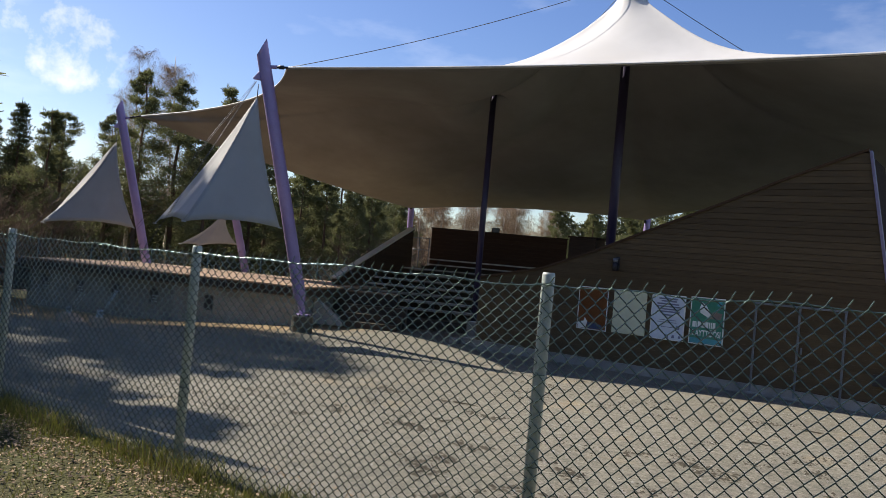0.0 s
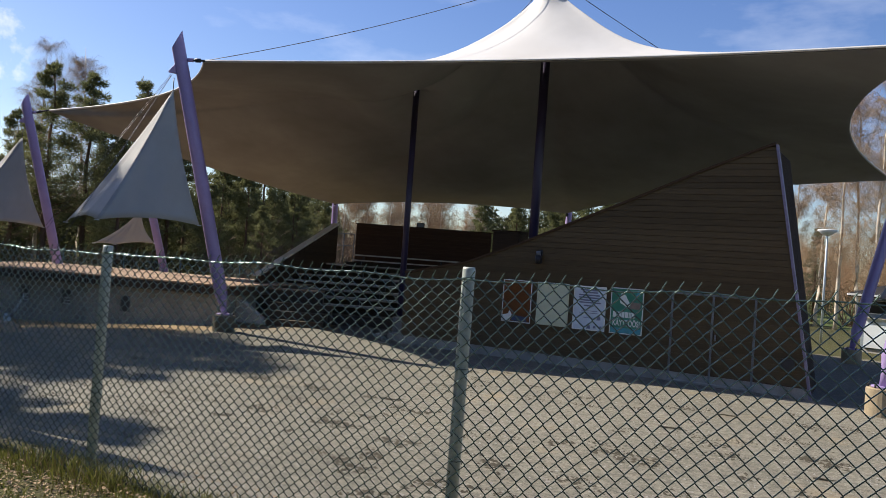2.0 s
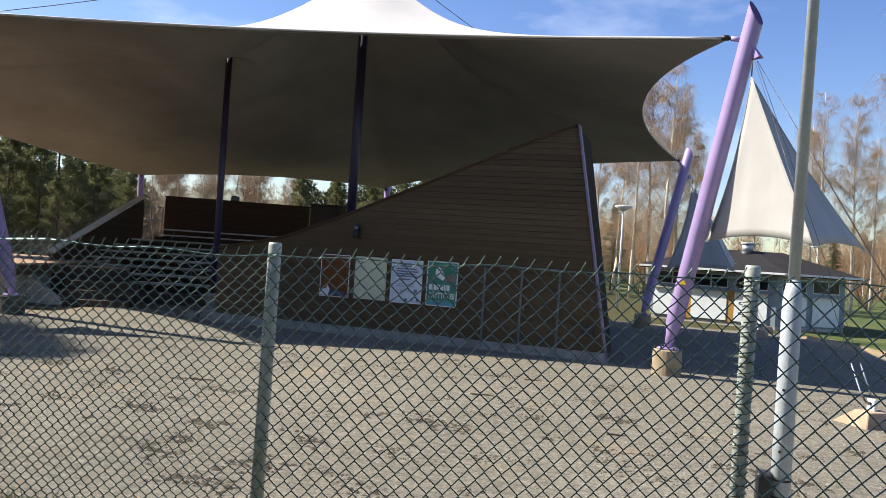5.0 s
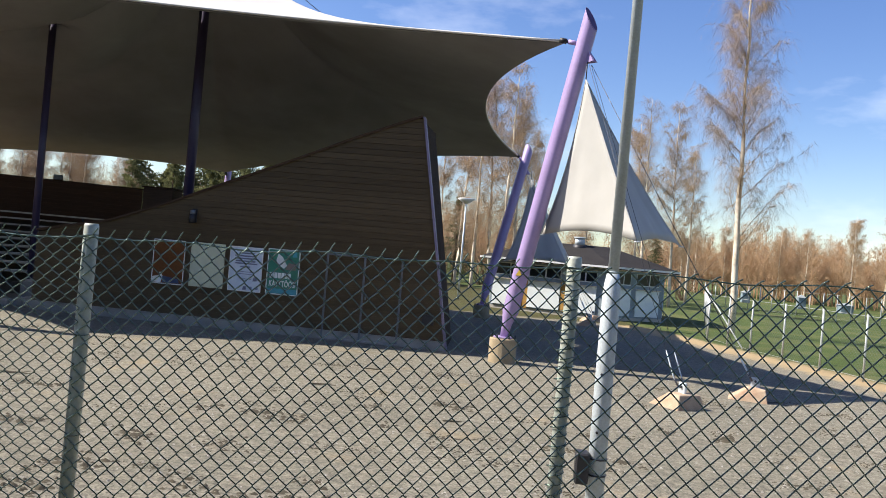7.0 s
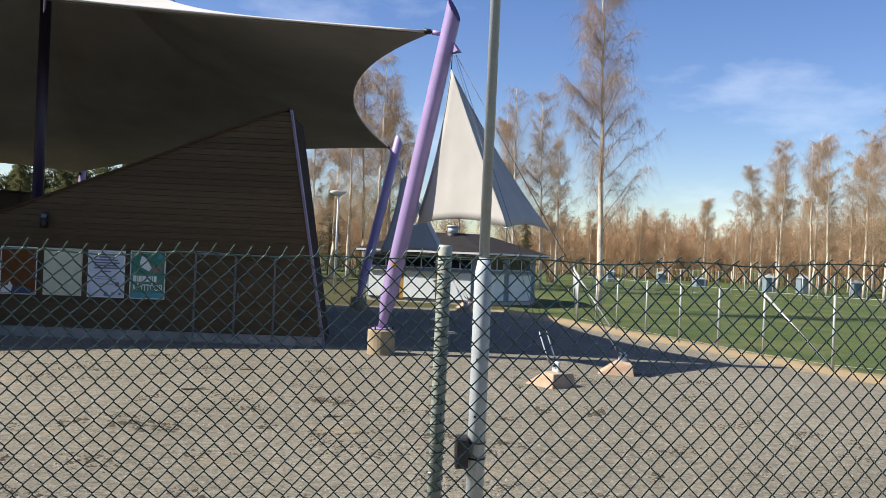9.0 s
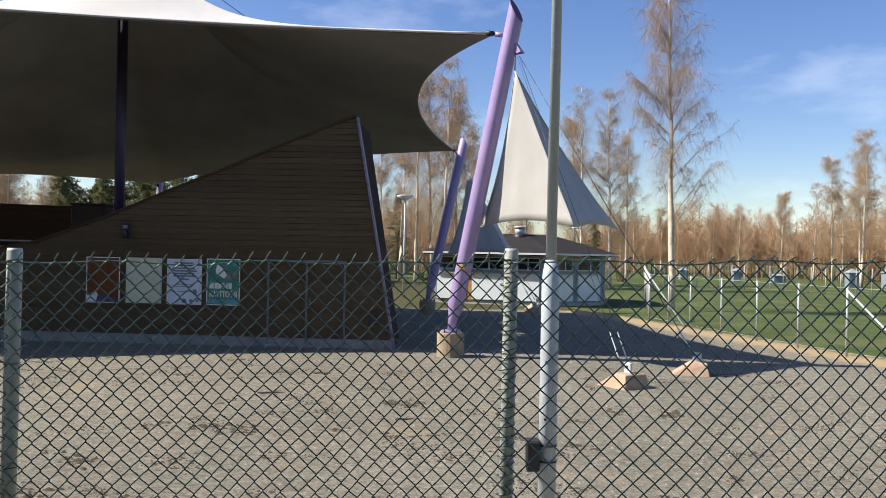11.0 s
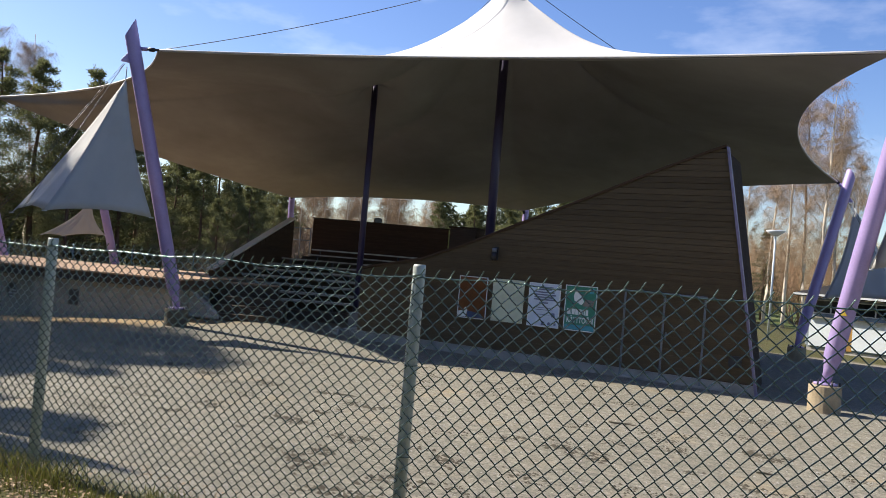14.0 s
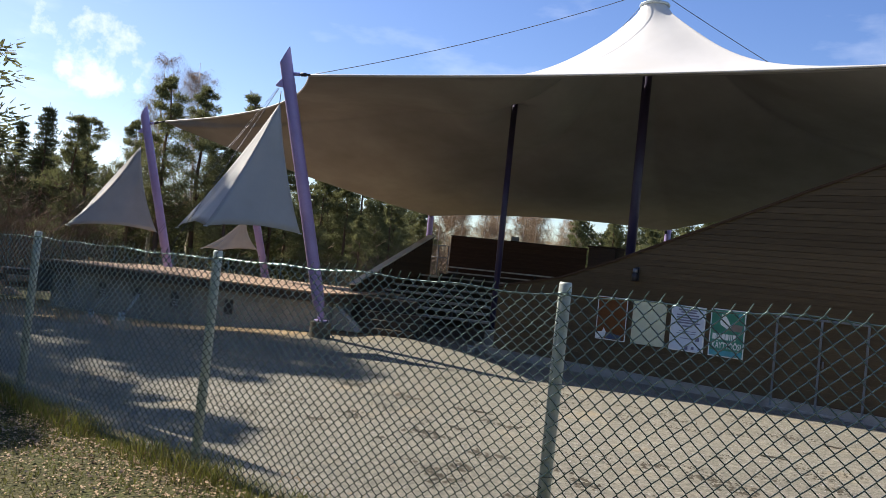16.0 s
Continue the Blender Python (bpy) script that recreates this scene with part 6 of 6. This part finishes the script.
def conifer_belt(x0, y0, x1, y1, depth, h, seed, count, label):
    """A distant mixed conifer wood, too far to pick trees apart."""
    rnd = random.Random(seed)
    vs, fs = [], []
    d = Vector((x1 - x0, y1 - y0, 0))
    n = Vector((-d.y, d.x, 0)).normalized()
    for k in range(count):
        u = rnd.random()
        base = Vector((x0, y0, 0)) + d * u + n * rnd.uniform(0, depth)
        hh = h * rnd.uniform(0.55, 1.1)
        wide = rnd.uniform(0.16, 0.24)
        tube_data([base - Vector((0, 0, 0.1)), base + Vector((0, 0, hh))], [0.12, 0.02], 3, vs, fs, False)
        for s in range(150):
            t = rnd.uniform(0.05, 1.0) ** 0.8
            a = rnd.uniform(0, 6.28)
            r = hh * wide * (1.05 - t) * rnd.uniform(0.4, 1.1)
            needles(rnd, base + Vector((math.cos(a) * r, math.sin(a) * r, hh * t)), 0.35, 4, vs, fs, 0.42)
    return tagged(link("conifer_wood", vs, fs, M_SPRUCE), label, "wood", kind="stuff")


conifer_belt(-52.0, 8.0, -47.0, 60.0, 9.0, 7.5, 51, 150, "dark mixed conifer wood behind the stage")
conifer_belt(-37.0, 66.0, -12.0, 73.0, 8.0, 10.5, 52, 80, "dark mixed conifer wood behind the stand")
# never in view: added behind the camera to hold back sky fill
conifer_belt(-45.0, -24.0, 40.0, -20.0, 8.0, 15.0, 53, 70, "unseen conifer wood added behind the camera to cut sky light")


# ---------------------------------------------------------------- litter, weeds and grass
def clod(rnd, x, y, r, vs, fs):
    """A low lump of dirt, bark or stone."""
    z, i, a, long = ground_z(x, y), len(vs), rnd.uniform(0, 6.28), rnd.uniform(1.0, 2.2)
    vs += [(x + r * long * rnd.uniform(.7, 1.2) * math.cos(a + j * 1.2566), y + r * rnd.uniform(.7, 1.2) * math.sin(a + j * 1.2566), z - 0.002) for j in range(5)]
    vs.append((x + rnd.uniform(-.3, .3) * r, y, z + r * rnd.uniform(0.5, 1.0)))
    fs += [(i + j, i + (j + 1) % 5, i + 5) for j in range(5)]


def scatter_ground():
    rnd = random.Random(8)
    vs, fs = [], []
    # dark drifts on the gravel
    for c in range(170):
        x0, y0 = rnd.uniform(-14, 6), rnd.uniform(5.5, 15.5)
        L, W = rnd.uniform(0.08, 0.6), rnd.uniform(0.03, 0.16)
        ang = rnd.gauss(0.25, 0.6)
        for k in range(int(14 + 90 * L)):
            a, b = rnd.gauss(0, L / 2), rnd.gauss(0, W)
            x, y = x0 + a * math.cos(ang) - b * math.sin(ang), y0 + a * math.sin(ang) + b * math.cos(ang)
            clod(rnd, x, y, rnd.uniform(0.006, 0.020), vs, fs)
    # low ridges of raked-up dirt
    for x0, y0, x1, y1 in ((-6.5, 6.9, 0.5, 6.3), (-9.0, 8.3, -3.0, 7.9), (-4.0, 9.6, 2.0, 9.3), (-11.0, 10.2, -6.0, 10.0), (-2.0, 11.6, 3.0, 11.2), (-4.5, 6.0, 1.5, 5.6), (-3.5, 5.5, 0.5, 5.2), (-8.0, 7.3, -4.0, 7.0)):
        for k in range(620):
            u = rnd.random()
            x, y = x0 + (x1 - x0) * u, y0 + (y1 - y0) * u + 0.12 * math.sin(u * 19) + rnd.gauss(0, 0.11)
            if noise.noise(Vector((x * 1.6, y * 0.5, 3))) > (-0.15 if y0 < 7 else 0.1):
                clod(rnd, x, y, rnd.uniform(0.008, 0.034), vs, fs)
    tagged(link("bark_litter", vs, fs, M_LITTER), "dark drifts of bark and dirt on the gravel", "litter", kind="stuff")
    vs, fs = [], []
    for k in range(5200):
        x, y = rnd.uniform(-15, 6), rnd.uniform(4.6, 16.5)
        r = rnd.uniform(0.008, 0.024)
        z = ground_z(x, y)
        i = len(vs)
        a = rnd.uniform(0, 6.28)
        ring = [(x + r * rnd.uniform(.7, 1.2) * math.cos(a + j * 1.2566), y + r * rnd.uniform(.7, 1.2) * math.sin(a + j * 1.2566), z - 0.002) for j in range(5)]
        vs += ring + [(x, y, z + r * rnd.uniform(0.5, 0.9))]
        fs += [(i + j, i + (j + 1) % 5, i + 5) for j in range(5)]
    tagged(link("loose_stones", vs, fs, M_STONE), "loose pale and grey stones on the gravel", "gravel", kind="stuff")
    # fallen leaves along the fence and below the stage
    vs, fs = [], []
    for k in range(12000):
        if k < 9600:
            x = rnd.uniform(-9, 3)
            y = fence_y(x) - 0.15 - abs(rnd.gauss(0, 0.55)) + (0.25 if rnd.random() < 0.25 else 0)
        elif k < 10500:
            x = rnd.uniform(-9, 4)
            y = fence_y(x) + abs(rnd.gauss(0, 0.8))
        else:
            u = rnd.uniform(2.0, 11.0)
            p = st(u, rnd.uniform(0.0, 0.35) + abs(rnd.gauss(0, 0.8)), 0)
            x, y = p.x, p.y
        z = ground_z(x, y) + rnd.uniform(0.004, 0.035)
        s, a = rnd.uniform(0.007, 0.018), rnd.uniform(0, 6.28)
        u, v = Vector((math.cos(a), math.sin(a), rnd.uniform(-.4, .4))) * s, Vector((-math.sin(a), math.cos(a), rnd.uniform(-.4, .4))) * s * 0.7
        c, i = Vector((x, y, z)), len(vs)
        vs += [c - u, c - v * 0.9 + Vector((0, 0, s * .3)), c + u, c + v + Vector((0, 0, s * .4))]
        fs += [(i, i + 1, i + 2), (i, i + 2, i + 3)]
    tagged(link("fallen_leaves", vs, fs, M_DRYLEAF), "pale dry fallen leaves in drifts", "leaves", kind="stuff")
    # grass: thin on the bank, tall and dark along the fence foot
    for name, mat, count, label in (("grass", M_GRASS, 26000, "short green and yellow grass on the bank"), ("dry_grass", M_DRYGRASS, 5000, "dry straw-coloured grass along the fence")):
        vs, fs = [], []
        for k in range(count):
            x = rnd.uniform(-9.5, 0.5)
            tall = rnd.random() < 0.3
            y = fence_y(x) + rnd.gauss(-0.06, 0.10) if tall else fence_y(x) - rnd.uniform(0.0, 2.3)
            if not tall and noise.noise(Vector((x * 1.7, y * 1.7, 5))) < -0.12:
                continue
            h = rnd.uniform(0.04, 0.17) if tall else rnd.uniform(0.02, 0.06)
            if tall and noise.noise(Vector((x * 1.3, 9, 5))) < -0.1:
                h *= 0.5
            a = rnd.uniform(0, 6.28)
            w = Vector((math.cos(a), math.sin(a), 0)) * rnd.uniform(0.0015, 0.004)
            lean = Vector((rnd.uniform(-.5, .5), rnd.uniform(-.5, .5), 1)) * h
            c, i = Vector((x, y, ground_z(x, y) - 0.005)), len(vs)
            vs += [c - w, c + w, c + lean * 0.6 + w * 0.7, c + lean * 0.6 - w * 0.7, c + lean + Vector((lean.x, lean.y, 0)) * 0.4]
            fs += [(i, i + 1, i + 2, i + 3), (i + 3, i + 2, i + 4)]
        tagged(link(name, vs, fs, mat), label, "grass", kind="stuff")


M_LITTER = material("dark_bark_litter", (0.100, 0.086, 0.060), (0.055, 0.047, 0.034), rough=0.9, scale=6, fine=30, bump=0.0)
M_STONE = material("loose_gravel_stone", (0.36, 0.34, 0.30), (0.20, 0.185, 0.16), rough=0.9, scale=14, fine=60, bump=0.1, shade=0.25)
scatter_ground()


def stick(x, y, length, turn, seed):
    """A crooked piece of dead branch lying on the gravel."""
    rnd = random.Random(seed)
    k = thing("stick", (x, y, ground_z(x, y)), "short dark dead stick lying on the gravel", "stick", "sticks on the gravel", turn=turn)
    pts = [(length * (i / 6 - 0.5), rnd.uniform(-0.02, 0.02), 0.012 + rnd.uniform(0, 0.012)) for i in range(7)]
    tube("branch", pts, [0.011, 0.014, 0.013, 0.012, 0.010, 0.008, 0.004], M_LITTER, k, sides=6)
    tube("twig", [pts[3], (pts[4][0], 0.07, 0.02), (pts[5][0], 0.11, 0.03)], [0.007, 0.005, 0.003], M_LITTER, k, sides=5)


for k, (x, y, length, turn) in enumerate(((-3.02, 11.88, 0.42, 8), (-6.49, 8.92, 0.30, -12), (-7.05, 10.32, 0.45, 5), (-0.82, 10.32, 0.26, 20), (-2.65, 13.9, 0.34, -6))):
    stick(x, y, length, turn, 70 + k)
